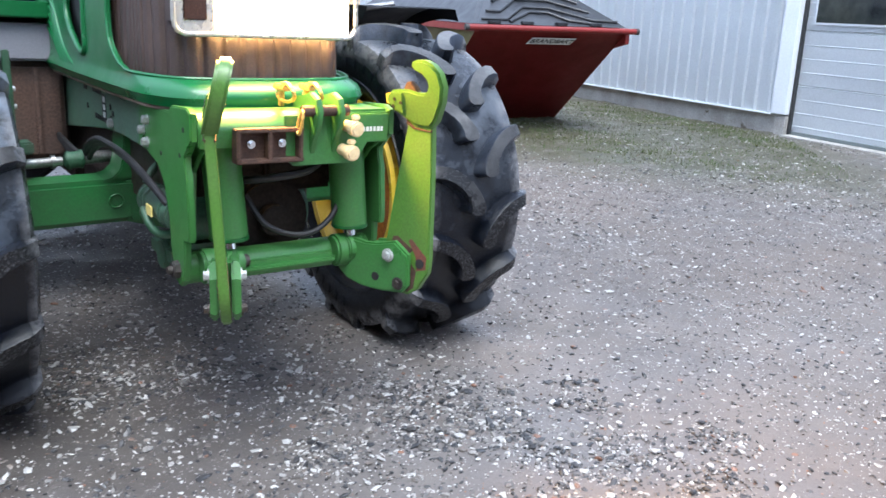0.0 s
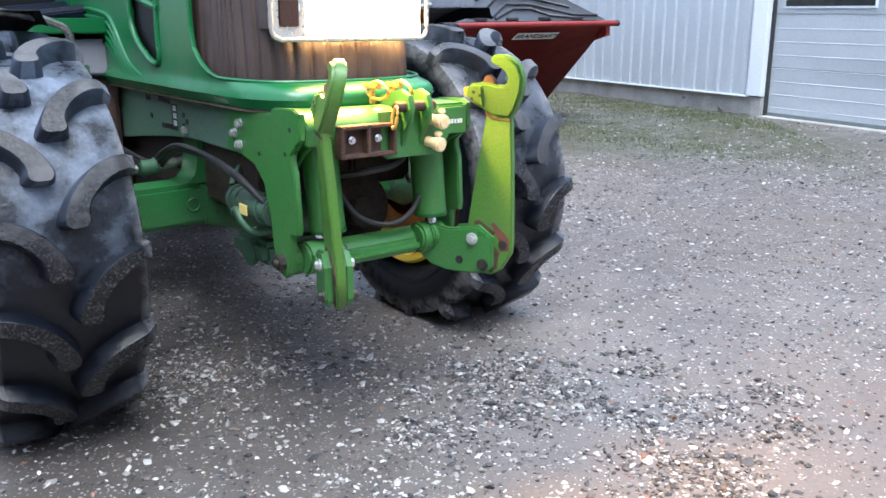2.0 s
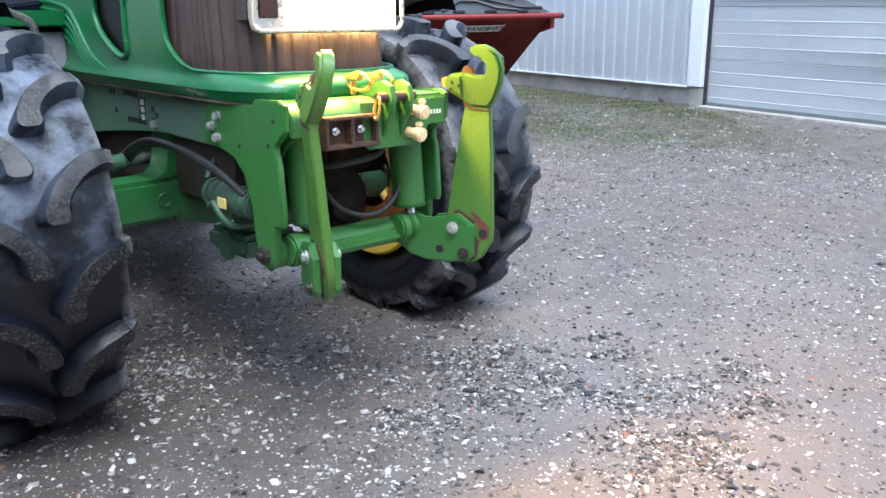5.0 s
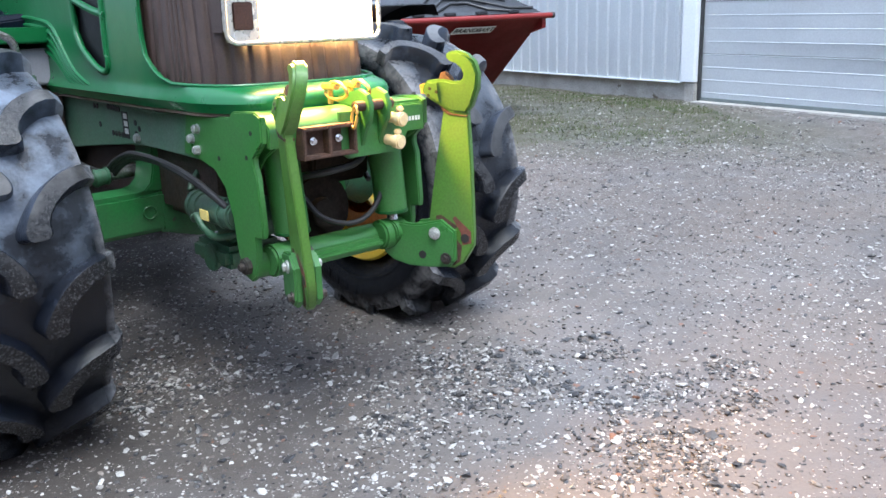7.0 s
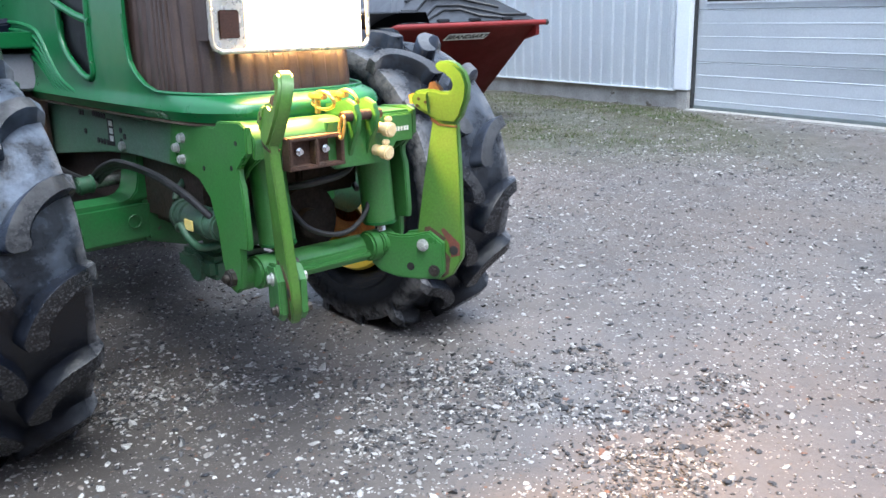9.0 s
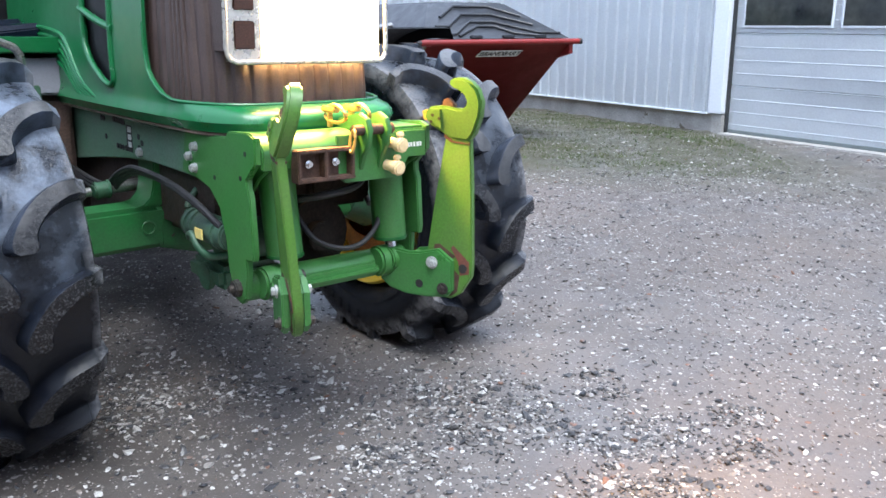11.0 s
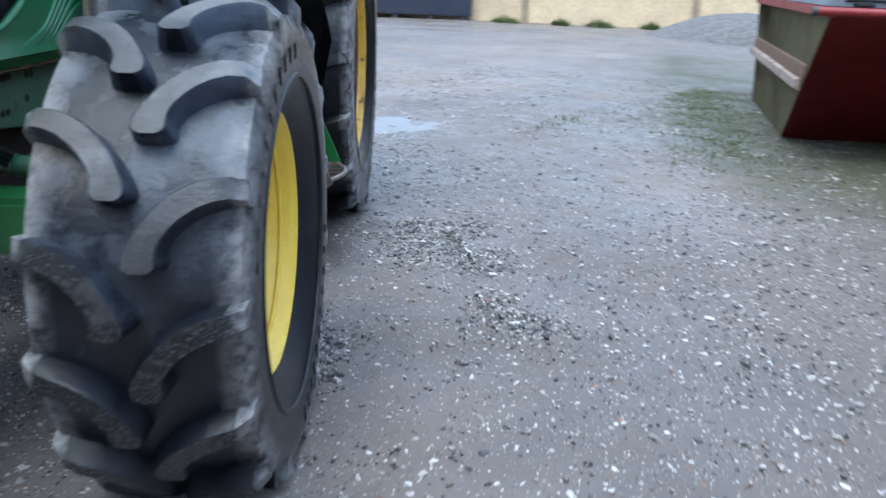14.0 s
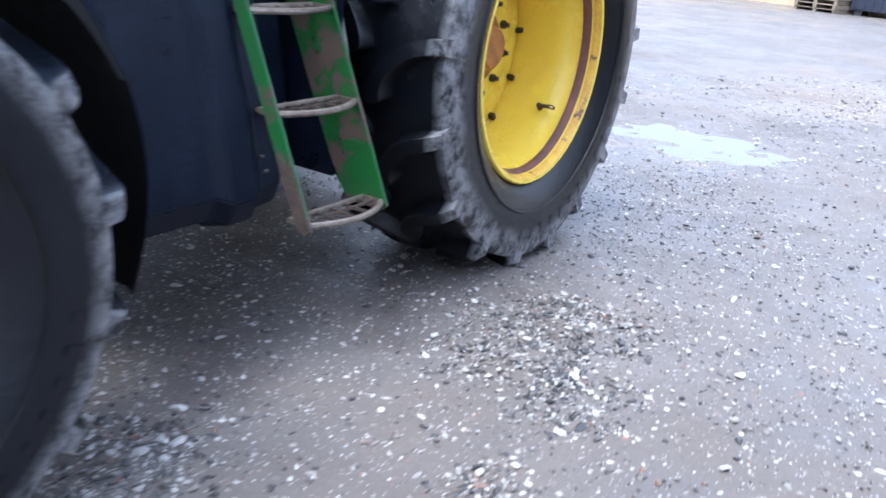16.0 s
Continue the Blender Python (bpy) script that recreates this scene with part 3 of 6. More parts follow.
def part(name, shape, material, parent=None, label="", m=None, angle=38):
    """Links a shape as one mesh object, under its thing or part."""
    bm = shape.bm if isinstance(shape, Shape) else shape
    me = bpy.data.meshes.new(name)
    bm.to_mesh(me)
    bm.free()
    for mt in material if isinstance(material, (list, tuple)) else [material]:
        me.materials.append(mt)
    me.shade_smooth()
    me.set_sharp_from_angle(angle=radians(angle))
    ob = new(name, me)
    if parent is not None:
        ob.parent = parent
    if m is not None:
        ob.matrix_basis = m
    if label:
        ob["label"] = label
    return ob


def holder(name, m=None, parent=None):
    ob = new(name)
    ob.empty_display_size = 0.1
    if parent is not None:
        ob.parent = parent
    if m is not None:
        ob.matrix_basis = m
    return ob


def numpy_mesh(name, verts, faces, material, smooth=True):
    """A large mesh from arrays; all faces have the same number of corners."""
    me = bpy.data.meshes.new(name)
    k = faces.shape[1]
    me.vertices.add(len(verts)), me.loops.add(faces.size), me.polygons.add(len(faces))
    me.vertices.foreach_set("co", verts.astype(np.float32).ravel())
    me.loops.foreach_set("vertex_index", faces.astype(np.int32).ravel())
    me.polygons.foreach_set("loop_start", np.arange(0, faces.size, k, dtype=np.int32))
    me.polygons.foreach_set("use_smooth", np.full(len(faces), smooth))
    me.update(calc_edges=True)
    me.materials.append(material)
    return new(name, me)


# side view plates: outline in (u, z), thick along n
def side_plate(n0):
    return Matrix(((0, 0, 1, n0), (1, 0, 0, 0), (0, 1, 0, 0), (0, 0, 0, 1)))


# ---- ground ----
PUDDLE_Z = 0.030


def hill(x, y):
    """The yard's gentle rise towards the building, with shallow dips."""
    s = np.clip((y + 0.15 * x - 5.0) / 5.0, 0, 1)
    base = 0.10 * s * s * (3 - 2 * s)
    wav = 0.006 * np.sin(1.7 * x + 0.6 * y) * np.sin(1.3 * y - 0.5 * x + 1) + 0.003 * np.sin(4.1 * x - 2.2 * y) * np.sin(3.7 * y + 1.1 * x)
    for k in range(14):
        wl_, an, ph = 0.16 + 0.045 * k, 2.39996 * k, 1.7 * k
        wav = wav + (0.0009 + 0.0022 * wl_) * np.sin((x * math.cos(an) + y * math.sin(an)) * 6.2832 / wl_ + ph + 1.3 * np.sin(0.7 * x + 0.9 * y + k))
    # a shallow level hollow that holds the puddle
    a, b = (x + 3.8) * 0.927 + (y - 8.0) * 0.375, (y - 8.0) * 0.927 - (x + 3.8) * 0.375
    hollow = np.exp(-(((a / 1.05) ** 2 + (b / 0.60) ** 2) ** 2))
    return (base + wav) * (1 - hollow) + (PUDDLE_Z - 0.012 + 1.3 * wav) * hollow


def axis_steps(lo, hi, fine, far):
    mid = np.arange(lo, hi + 1e-6, fine)
    out = np.geomspace(fine, far, 34).cumsum()
    return np.concatenate([lo - out[::-1], mid, hi + out])


gx, gy = axis_steps(-6, 7, 0.06, 60), axis_steps(-1, 13, 0.06, 60)
GX, GY = np.meshgrid(gx, gy)
GZ = hill(GX, GY)
rng = np.random.default_rng(4)
GZ += np.where((np.abs(GX) < 7) & (GY > -2) & (GY < 14), rng.normal(0, 0.0022, GX.shape), 0)
nx, ny = len(gx), len(gy)
idx = np.arange(nx * ny).reshape(ny, nx)
quads = np.stack([idx[:-1, :-1], idx[:-1, 1:], idx[1:, 1:], idx[1:, :-1]], -1).reshape(-1, 4)
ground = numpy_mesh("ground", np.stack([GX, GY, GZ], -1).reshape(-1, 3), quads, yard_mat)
tagged(ground, "wet grey-brown gravel farmyard with trodden soil", "ground", kind="structure")


# ---- loose stones ----
HEAPS = [(-0.01, 2.79, 0.20), (0.17, 2.59, 0.24), (0.36, 2.45, 0.17), (0.55, 2.96, 0.09), (0.63, 2.79, 0.15), (0.71, 2.48, 0.14), (0.51, 2.33, 0.15), (1.02, 2.53, 0.10), (0.99, 2.28, 0.13), (0.58, 2.0, 0.25),
         (-0.27, 2.28, 0.15), (-0.30, 2.57, 0.12), (-1.11, 2.77, 0.26), (-1.25, 2.60, 0.16), (-1.0, 5.55, 0.30), (-1.2, 5.8, 0.20), (-0.72, 5.5, 0.2), (-0.05, 4.98, 0.22), (-0.28, 5.08, 0.14), (-0.63, 4.27, 0.20), (-0.42, 4.09, 0.16)]


def stone_field(name, count, area, size, seed, keep, material=None):
    """Angular stones strewn over an area; keep(x, y, random) tells how many stay."""
    g = np.random.default_rng(seed)
    t = (1 + 5**0.5) / 2
    base = np.array([(-1, t, 0), (1, t, 0), (-1, -t, 0), (1, -t, 0), (0, -1, t), (0, 1, t), (0, -1, -t), (0, 1, -t), (t, 0, -1), (t, 0, 1), (-t, 0, -1), (-t, 0, 1)]) / 1.9
    tri = np.array([(0, 11, 5), (0, 5, 1), (0, 1, 7), (0, 7, 10), (0, 10, 11), (1, 5, 9), (5, 11, 4), (11, 10, 2), (10, 7, 6), (7, 1, 8), (3, 9, 4), (3, 4, 2), (3, 2, 6), (3, 6, 8), (3, 8, 9), (4, 9, 5), (2, 4, 11), (6, 2, 10), (8, 6, 7), (9, 8, 1)])
    x, y = g.uniform(area[0], area[1], count), g.uniform(area[2], area[3], count)
    k = keep(x, y, g.random(count))
    x, y = x[k], y[k]
    c = len(x)
    s = np.clip(g.lognormal(math.log(size), 0.42, c), size * 0.35, size * 3.0)
    v = base[None] * g.uniform(0.62, 1.36, (c, 12, 1)) * np.stack([g.uniform(0.85, 1.7, c), g.uniform(0.65, 1.1, c), g.uniform(0.30, 0.62, c)], -1)[:, None]
    tilt, spin = g.normal(0, 0.3, c), g.uniform(0, 2 * math.pi, c)
    ct, st, cs, ss = np.cos(tilt)[:, None], np.sin(tilt)[:, None], np.cos(spin)[:, None], np.sin(spin)[:, None]
    a, b = v[..., 0] * ct - v[..., 2] * st, v[..., 0] * st + v[..., 2] * ct
    vx, vy, vz = a * cs - v[..., 1] * ss, a * ss + v[..., 1] * cs, b
    pts = np.stack([vx, vy, vz], -1) * (s / 2)[:, None, None]
    pts += np.stack([x, y, hill(x, y) + s * 0.13], -1)[:, None]
    faces = (tri[None] + (np.arange(c) * 12)[:, None, None]).reshape(-1, 3)
    return numpy_mesh(name, pts.reshape(-1, 3), faces, material or stone_mat, smooth=False)


def heaped(x, y):
    d = np.zeros_like(x)
    for hx, hy, r in HEAPS:
        wob = 1 + 0.35 * np.sin(9 * x + 3 * hy) * np.sin(8 * y + 2 * hx)
        d = np.maximum(d, np.exp(-(((x - hx) ** 2 + ((y - hy) * 1.25) ** 2) / (r * wob) ** 2) ** 1.3))
    return d


def patchy(x, y):
    return 0.5 + 0.25 * (np.sin(2.3 * x + 1.1 * y) + np.sin(3.1 * y - 1.7 * x + 2) * np.sin(1.3 * x + 4.2 * y))


def trodden(x, y):
    """More stones are kicked up before the tractor than on the open track and beside it."""
    return np.where(y > 3.9, 0.5, 1.4 - 0.85 * np.clip((x + 0.2) / 1.2, 0, 1))


tagged(stone_field("loose_gravel", 330000, (-3.2, 3.6, 1.0, 7.6), 0.0108, 1, lambda x, y, r: r < (0.040 + 0.050 * patchy(x, y) ** 2) * trodden(x, y) + 0.10 * heaped(x, y)), "loose white, grey and black flint stones strewn over wet soil", "gravel", kind="stuff")
tagged(stone_field("gravel_drift", 330000, (-3.2, 3.6, 1.0, 7.6), 0.0120, 5, lambda x, y, r: r < 0.030 * trodden(x, y) + 0.55 * heaped(x, y), drift_mat), "dark flint stones swept together in low drifts", "gravel", kind="stuff")
tagged(stone_field("fine_gravel", 320000, (-3.2, 3.6, 1.2, 7.6), 0.0068, 2, lambda x, y, r: r < 0.06 + 0.12 * patchy(x, y) + 0.35 * heaped(x, y)), "fine grit between the loose stones of the yard", "gravel", kind="stuff")
tagged(stone_field("scattered_stones", 90000, (-6.5, 6.5, 5.5, 13.0), 0.0115, 3, lambda x, y, r: r < 0.10 + 0.26 * patchy(x, y) ** 2 + 0.65 * (y + 0.32 * x > 7.6) * patchy(2 * x, 2 * y + 1) ** 2), "pale scattered stones on the yard towards the building", "gravel", kind="stuff")


# ---- tyres and wheels ----
LUG_LINE = [(0.139, 0.0), (0.139, 0.022), (0.139, 0.065), (0.142, 0.13), (0.152, 0.22), (0.182, 0.33), (0.236, 0.46), (0.318, 0.60), (0.425, 0.735), (0.556, 0.85), (0.70, 0.93), (0.85, 0.98), (1.0, 1.0)]
LUG_WIDTH = (0.62, 1.02, 1.30, 1.36, 1.24, 1.10, 1.02, 1.0, 1.0, 0.98, 0.95, 0.92, 0.95)


def tyre_shape(R, W, rr, load, lugs, depth, rise, lug_w, phase, mirror=False):
    """A lugged tractor tyre, axle along x, standing flat on its loaded radius. The lugs sweep from the shoulder to the middle."""
    h = W / 2

    def carcass(x):
        s = abs(x) / h
        return (R - depth) - 0.020 * s**3

    sh = carcass(h * 0.92)
    prof = [(-h * 0.70, rr - 0.012), (-h * 0.78, rr + 0.012), (-h * 0.90, rr + 0.045), (-h * 0.985, rr + (sh - rr) * 0.42), (-h * 1.0, rr + (sh - rr) * 0.62), (-h * 0.985, rr + (sh - rr) * 0.84), (-h * 0.92, sh)]
    prof += [(x * h, carcass(x * h)) for x in (-0.7, -0.4, 0, 0.4, 0.7)] + [(-x, r) for x, r in reversed(prof)]
    s = Shape()
    s.turned(prof, 112)
    b = bmesh.new()
    for side in (1, -1):
        for k in range(lugs):
            a0 = 2 * math.pi * (k + (0.5 if side > 0 else 0.0)) / lugs + phase
            # centre line of a lug: upright beside the middle, bending round to lie along the axle at the shoulder
            line = [(h * x, rise * y) for x, y in LUG_LINE]
            rows = []
            for i, (x, arc) in enumerate(line):
                x0, c0 = line[max(i - 1, 0)]
                x1, c1 = line[min(i + 1, 12)]
                d = Vector((x1 - x0, c1 - c0)).normalized()
                nrm = Vector((-d.y, d.x))
                w = lug_w / 2 * LUG_WIDTH[i]
                top = R - 0.020 * (max(x, 0) / h) ** 4 - (0.0, 0.006, 0.030)[max(0, i - 10)]
                low = carcass(x) - 0.012 if i < 12 else rr + (sh - rr) * 0.80
                low = low if i != 11 else low - 0.012
                row = []
                for off, rad in ((-1.30, low), (-1.0, top - 0.006), (-0.86, top), (0.86, top), (1.0, top - 0.006), (1.30, low)):
                    p = Vector((x, arc)) + nrm * w * off
                    ang = a0 + p.y / R
                    px = min(p.x, h * 0.975)
                    row.append(b.verts.new((side * px, -rad * math.cos(ang), rad * math.sin(ang))))
                rows.append(row)
            for i_row, (r0, r1) in enumerate(zip(rows, rows[1:])):
                for j in range(5):
                    f = b.faces.new((r0[j], r0[j + 1], r1[j + 1], r1[j]))
                    f.material_index = 0 if i_row > 10 else 1 if j == 2 else 2
            b.faces.new(rows[0]), b.faces.new(rows[-1])
    bmesh.ops.recalc_face_normals(b, faces=b.faces)
    s.add(b)
    # moulded rings and raised bars on the side walls
    for x in (1, -1):
        s.turned([(x * h * 0.955, rr + (sh - rr) * 0.33), (x * (h * 0.975 + 0.004), rr + (sh - rr) * 0.34), (x * (h * 0.985 + 0.004), rr + (sh - rr) * 0.38), (x * h * 0.97, rr + (sh - rr) * 0.40)], 96)
        for k in range(46):
            if k % 23 > 10:
                continue
            ang, r0, r1 = 2 * math.pi * k / 46, rr + (sh - rr) * 0.55, rr + (sh - rr) * 0.72
            m = pose(x * h * 0.985, 0, 0) @ Matrix.Rotation(ang, 4, "X")
            s.box((-0.006, -0.013, r0), (0.006, 0.013, r1), 0.002, m)
    for v in s.bm.verts:
        if v.co.z < -rr and abs(v.co.y) < R * 0.6:
            t = min(1, (-v.co.z - rr) / (load - rr))
            v.co.x *= 1 + 0.05 * t * max(0, 1 - abs(v.co.y) / (R * 0.6))
        if v.co.z < -load:
            v.co.z = -load - 0.002
    return s


def disc_outline(lobes, r_out, r_in, start, seg=96):
    out = []
    for k in range(seg):
        a = 2 * math.pi * k / seg
        c = 0.5 + 0.5 * math.cos(lobes * (a - start))
        out.append((a, r_in + (r_out - r_in) * c**1.1))
    return out


def front_wheel(name, side, phase, start):
    """side: 1 for the tractor's left wheel, -1 for its right one. The axle runs along x, the outside at positive x."""
    m = pose(0.93 if side > 0 else -0.885, 0, 0.622) @ (Matrix.Identity(4) if side > 0 else Matrix.Rotation(math.pi, 4, "Z"))
    w = holder(name, m, tractor)
    t = tyre_shape(0.69, 0.490, 0.376, 0.619, 15, 0.060, 0.186, 0.057, phase)
    if side < 0:
        bmesh.ops.transform(t.bm, matrix=Matrix.Diagonal((1, -1, 1, 1)), verts=t.bm.verts)
        bmesh.ops.reverse_faces(t.bm, faces=t.bm.faces)
    part("tyre", t, [rubber_left if side > 0 else rubber_mat, lug_left if side > 0 else lug_mat, flank_mat], w, "dusty black tyre with deep angled lugs")
    rim = Shape()
    prof = [(-0.20, 0.345), (-0.205, 0.372), (-0.19, 0.383), (-0.178, 0.372), (-0.12, 0.358), (-0.06, 0.33), (0.02, 0.322), (0.075, 0.330), (0.10, 0.348), (0.155, 0.357), (0.176, 0.364), (0.183, 0.378), (0.193, 0.384), (0.203, 0.379), (0.204, 0.369), (0.195, 0.360), (0.186, 0.356), (0.180, 0.350), (0.150, 0.345), (0.142, 0.340), (0.112, 0.336), (0.094, 0.326), (0.070, 0.317), (0.02, 0.311), (-0.06, 0.318), (-0.12, 0.346), (-0.19, 0.360)]
    rim.turned([(x - 0.028, r) for x, r in prof], 96, closed=True)
    rim.turned([(0.166 + 0.011 * math.cos(a), 0.3725 + 0.011 * math.sin(a)) for a in np.linspace(0, 2 * math.pi, 13)[:-1]], 96, closed=True)
    rim.turned([(0.124 + 0.007 * math.cos(a), 0.3435 + 0.007 * math.sin(a)) for a in np.linspace(0, 2 * math.pi, 11)[:-1]], 96, closed=True)
    part("rim", rim, yellow, w, "yellow steel rim with rolled edge, paint chipped")
    band = Shape()
    strip = []
    for k in range(160):
        a = 2 * math.pi * k / 160
        edge = 0.085 + 0.10 * noise.noise((2.2 * math.cos(a), 2.2 * math.sin(a), 3.0 * side)) + 0.016 * noise.noise((9 * math.cos(a), 9 * math.sin(a), 7.0))
        edge = min(0.148, max(0.03, edge))
        strip.append([band.bm.verts.new((x - 0.028, -r * math.cos(a), r * math.sin(a))) for x, r in [(q, float(np.interp(q, (-0.06, 0.02, 0.07, 0.094, 0.112, 0.142, 0.150), (0.318, 0.311, 0.317, 0.326, 0.336, 0.340, 0.345))) - 0.0018) for q in (-0.06, 0.02, 0.3 * edge + 0.02, 0.65 * edge + 0.01, edge)]])
    for k in range(160):
        for j in range(4):
            band.bm.faces.new((strip[k][j], strip[k][j + 1], strip[(k + 1) % 160][j + 1], strip[(k + 1) % 160][j]))
    b = part("rim_well", band, rust, w, "bare rusty brown band inside the rim")
    # lobed clamping disc
    d = bmesh.new()
    ring = disc_outline(5, 0.302, 0.205, start)
    levels = []
    for r_k, x in ((0.0, None), (0.13, 0.0), (0.17, 0.006), (0.20, 0.022)):
        if x is None:
            continue
        levels.append([d.verts.new((x, -min(r_k, r) * math.cos(a), min(r_k, r) * math.sin(a))) for a, r in ring])
    levels.append([d.verts.new((0.045, -r * 0.965 * math.cos(a), r * 0.965 * math.sin(a))) for a, r in ring])
    levels.append([d.verts.new((0.038, -r * math.cos(a), r * math.sin(a))) for a, r in ring])
    levels.append([d.verts.new((0.020, -r * math.cos(a), r * math.sin(a))) for a, r in ring])
    levels.append([d.verts.new((-0.03, -0.13 * math.cos(a), 0.13 * math.sin(a))) for a, r in ring])
    for l0, l1 in zip(levels, levels[1:]):
        for k in range(len(ring)):
            d.faces.new((l0[k], l0[(k + 1) % len(ring)], l1[(k + 1) % len(ring)], l1[k]))
    bmesh.ops.recalc_face_normals(d, faces=d.faces)
    disc = Shape()
    disc.add(d)
    disc.turned([(0.018, 0.250), (0.026, 0.289), (0.008, 0.293), (0.0, 0.250)], 80, closed=True)
    part("wheel_disc", disc, yellow, w, "yellow lobed wheel disc")
    hub = Shape()
    hub.turned([(-0.03, 0.140), (0.012, 0.140), (0.020, 0.134), (0.028, 0.127), (0.088, 0.124), (0.098, 0.121), (0.102, 0.114), (0.104, 0.0)], 56)
    hb = part("hub", hub, yellow_pale, w, "pale yellow planetary hub")
    streak = Shape()
    streak.turned([(0.030, 0.1262), (0.034, 0.1285), (0.060, 0.1270), (0.066, 0.1245)], 56, closed=True)
    part("rust_ring", streak, yellow_rusty, hb, "rust streaks round the hub")
    plug = Shape()
    plug.cyl((0.099, -0.01, 0.085), (0.113, -0.01, 0.085), 0.016, seg=16, bevel=0.003)
    plug.tube([(0.106, 0.03 + 0.012 * math.cos(a), 0.075 + 0.02 * math.sin(a)) for a in [i * 0.4 for i in range(9)]], 0.0025, 6)
    part("oil_plug", plug, brass, w)
    for k in range(5):
        for off in (-0.09, 0.09):
            a = start + k * math.pi / 2.5 + off
            lug = Shape()
            lug.box((0.03, -0.010, 0.288), (0.052, 0.010, 0.312), 0.004, Matrix.Rotation(math.pi / 2 - a, 4, "X"))
            part("clamp_lug", lug, yellow, w)
    for k in range(8):
        a = start + 0.39 + k * math.pi / 4
        nut = Shape()
        y, z = -0.185 * math.cos(a), 0.185 * math.sin(a)
        nut.cyl((0.006, y, z), (0.032, y, z), 0.017, seg=6, bevel=0.003)
        part("wheel_nut", nut, dark_bolt, w)
    return w


def rear_wheel(name, side, phase):
    m = pose(0.80 * side, 2.767, 0.862) @ (Matrix.Identity(4) if side > 0 else Matrix.Rotation(math.pi, 4, "Z"))
    w = holder(name, m, tractor)
    t = tyre_shape(0.905, 0.62, 0.522, 0.856, 17, 0.060, 0.225, 0.062, phase)
    if side < 0:
        bmesh.ops.transform(t.bm, matrix=Matrix.Diagonal((1, -1, 1, 1)), verts=t.bm.verts)
        bmesh.ops.reverse_faces(t.bm, faces=t.bm.faces)
    part("tyre", t, [rubber_rear, rubber_rear, rubber_rear], w, "worn black rear tyre with scuffed side wall")
    rim = Shape()
    rim.turned([(-0.235, 0.50), (-0.24, 0.53), (-0.215, 0.515), (-0.12, 0.49), (0.0, 0.478), (0.10, 0.486), (0.17, 0.50), (0.225, 0.512), (0.232, 0.526), (0.246, 0.531), (0.256, 0.524), (0.254, 0.508), (0.236, 0.498), (0.20, 0.492), (0.193, 0.484), (0.12, 0.472), (0.105, 0.462), (0.0, 0.452), (-0.12, 0.450), (-0.17, 0.455), (-0.22, 0.50)], 112, closed=True)
    part("rim", rim, yellow, w, "deep yellow rear rim with rust along the bead seat")
    seam = Shape()
    seam.turned([(0.212, 0.4935), (0.203, 0.4880), (0.194, 0.4800), (0.176, 0.4775), (0.178, 0.4850), (0.20, 0.494)], 112, closed=True)
    part("rust_line", seam, rust_light, w, "narrow rusty line round the rim")
    worn = Shape()
    worn.turned([(0.2545, 0.5075), (0.2375, 0.4965), (0.222, 0.4935), (0.2245, 0.499), (0.236, 0.502), (0.252, 0.512)], 112, closed=True)
    part("rim_edge", worn, yellow_rusty, w, "rim edge eaten by rust")
    for k in range(12):
        a = 2 * math.pi * k / 12 + 0.1
        bolt = Shape()
        bolt.box((-0.135, -0.012, 0.405), (-0.105, 0.012, 0.440), 0.004, Matrix.Rotation(a, 4, "X"))
        part("rim_bolt", bolt, dark_bolt, w)
    disc = Shape()
    disc.turned([(x - 0.14, r) for x, r in ((-0.005, 0.447), (0.004, 0.436), (0.006, 0.40), (0.012, 0.33), (0.05, 0.27), (0.06, 0.15), (0.045, 0.15), (0.03, 0.27), (-0.01, 0.35), (-0.03, 0.44))], 96, closed=True)
    part("wheel_disc", disc, yellow, w)
    hub = Shape()
    hub.turned([(-0.12, 0.155), (-0.065, 0.150), (-0.058, 0.138), (-0.055, 0.095), (-0.01, 0.09), (0.0, 0.08), (0.0, 0.0)], 48)
    part("hub", hub, orange_mat, w, "orange-brown hub flange")
    for k in range(10):
        a = 2 * math.pi * k / 10 + 0.2
        nut = Shape()
        y, z = -0.20 * math.cos(a), 0.20 * math.sin(a)
        nut.cyl((-0.09, y, z), (-0.060, y, z), 0.018, seg=6, bevel=0.003)
        nut.cyl((-0.06, y, z), (-0.045, y, z), 0.010, seg=10)
        part("wheel_nut", nut, dark_bolt, w)
    valve = Shape()
    a = -2.47
    base = Vector((0.07, -0.455 * math.cos(a), 0.455 * math.sin(a)))
    inward = Vector((0, math.cos(a), -math.sin(a)))
    valve.cyl(base, base + inward * 0.03, 0.012)
    valve.cyl(base + inward * 0.025, base + inward * 0.03 + Vector((0.05, 0, 0)), 0.009)
    valve.tube([base + inward * (0.03 + 0.016 * math.sin(q)) + Vector((0.065 + 0.016 * math.cos(q), 0, 0)) for q in np.linspace(0, 2 * math.pi, 14)[:-1]], 0.004, 6, closed=True)
    part("valve", valve, rust, w, "rusty tyre valve with ring")
    return w


# ---- tractor: x to its left, y to its rear, z up, from the ground under the front axle ----
tractor = holder("tractor", pose(-0.958, 3.052, 0, 0, 0, 38.7))
tagged(tractor, "green farm tractor with yellow rims and raised front linkage", "tractor")
LEAN_BODY = pose(0, 0, 0, 0, 0.9, 0)
front_wheel("front_wheel", 1, -0.005, math.pi)
front_wheel("front_wheel", -1, -0.181, 0.6)
rear_wheel("rear_wheel", 1, 0.05)
rear_wheel("rear_wheel", -1, 0.2)

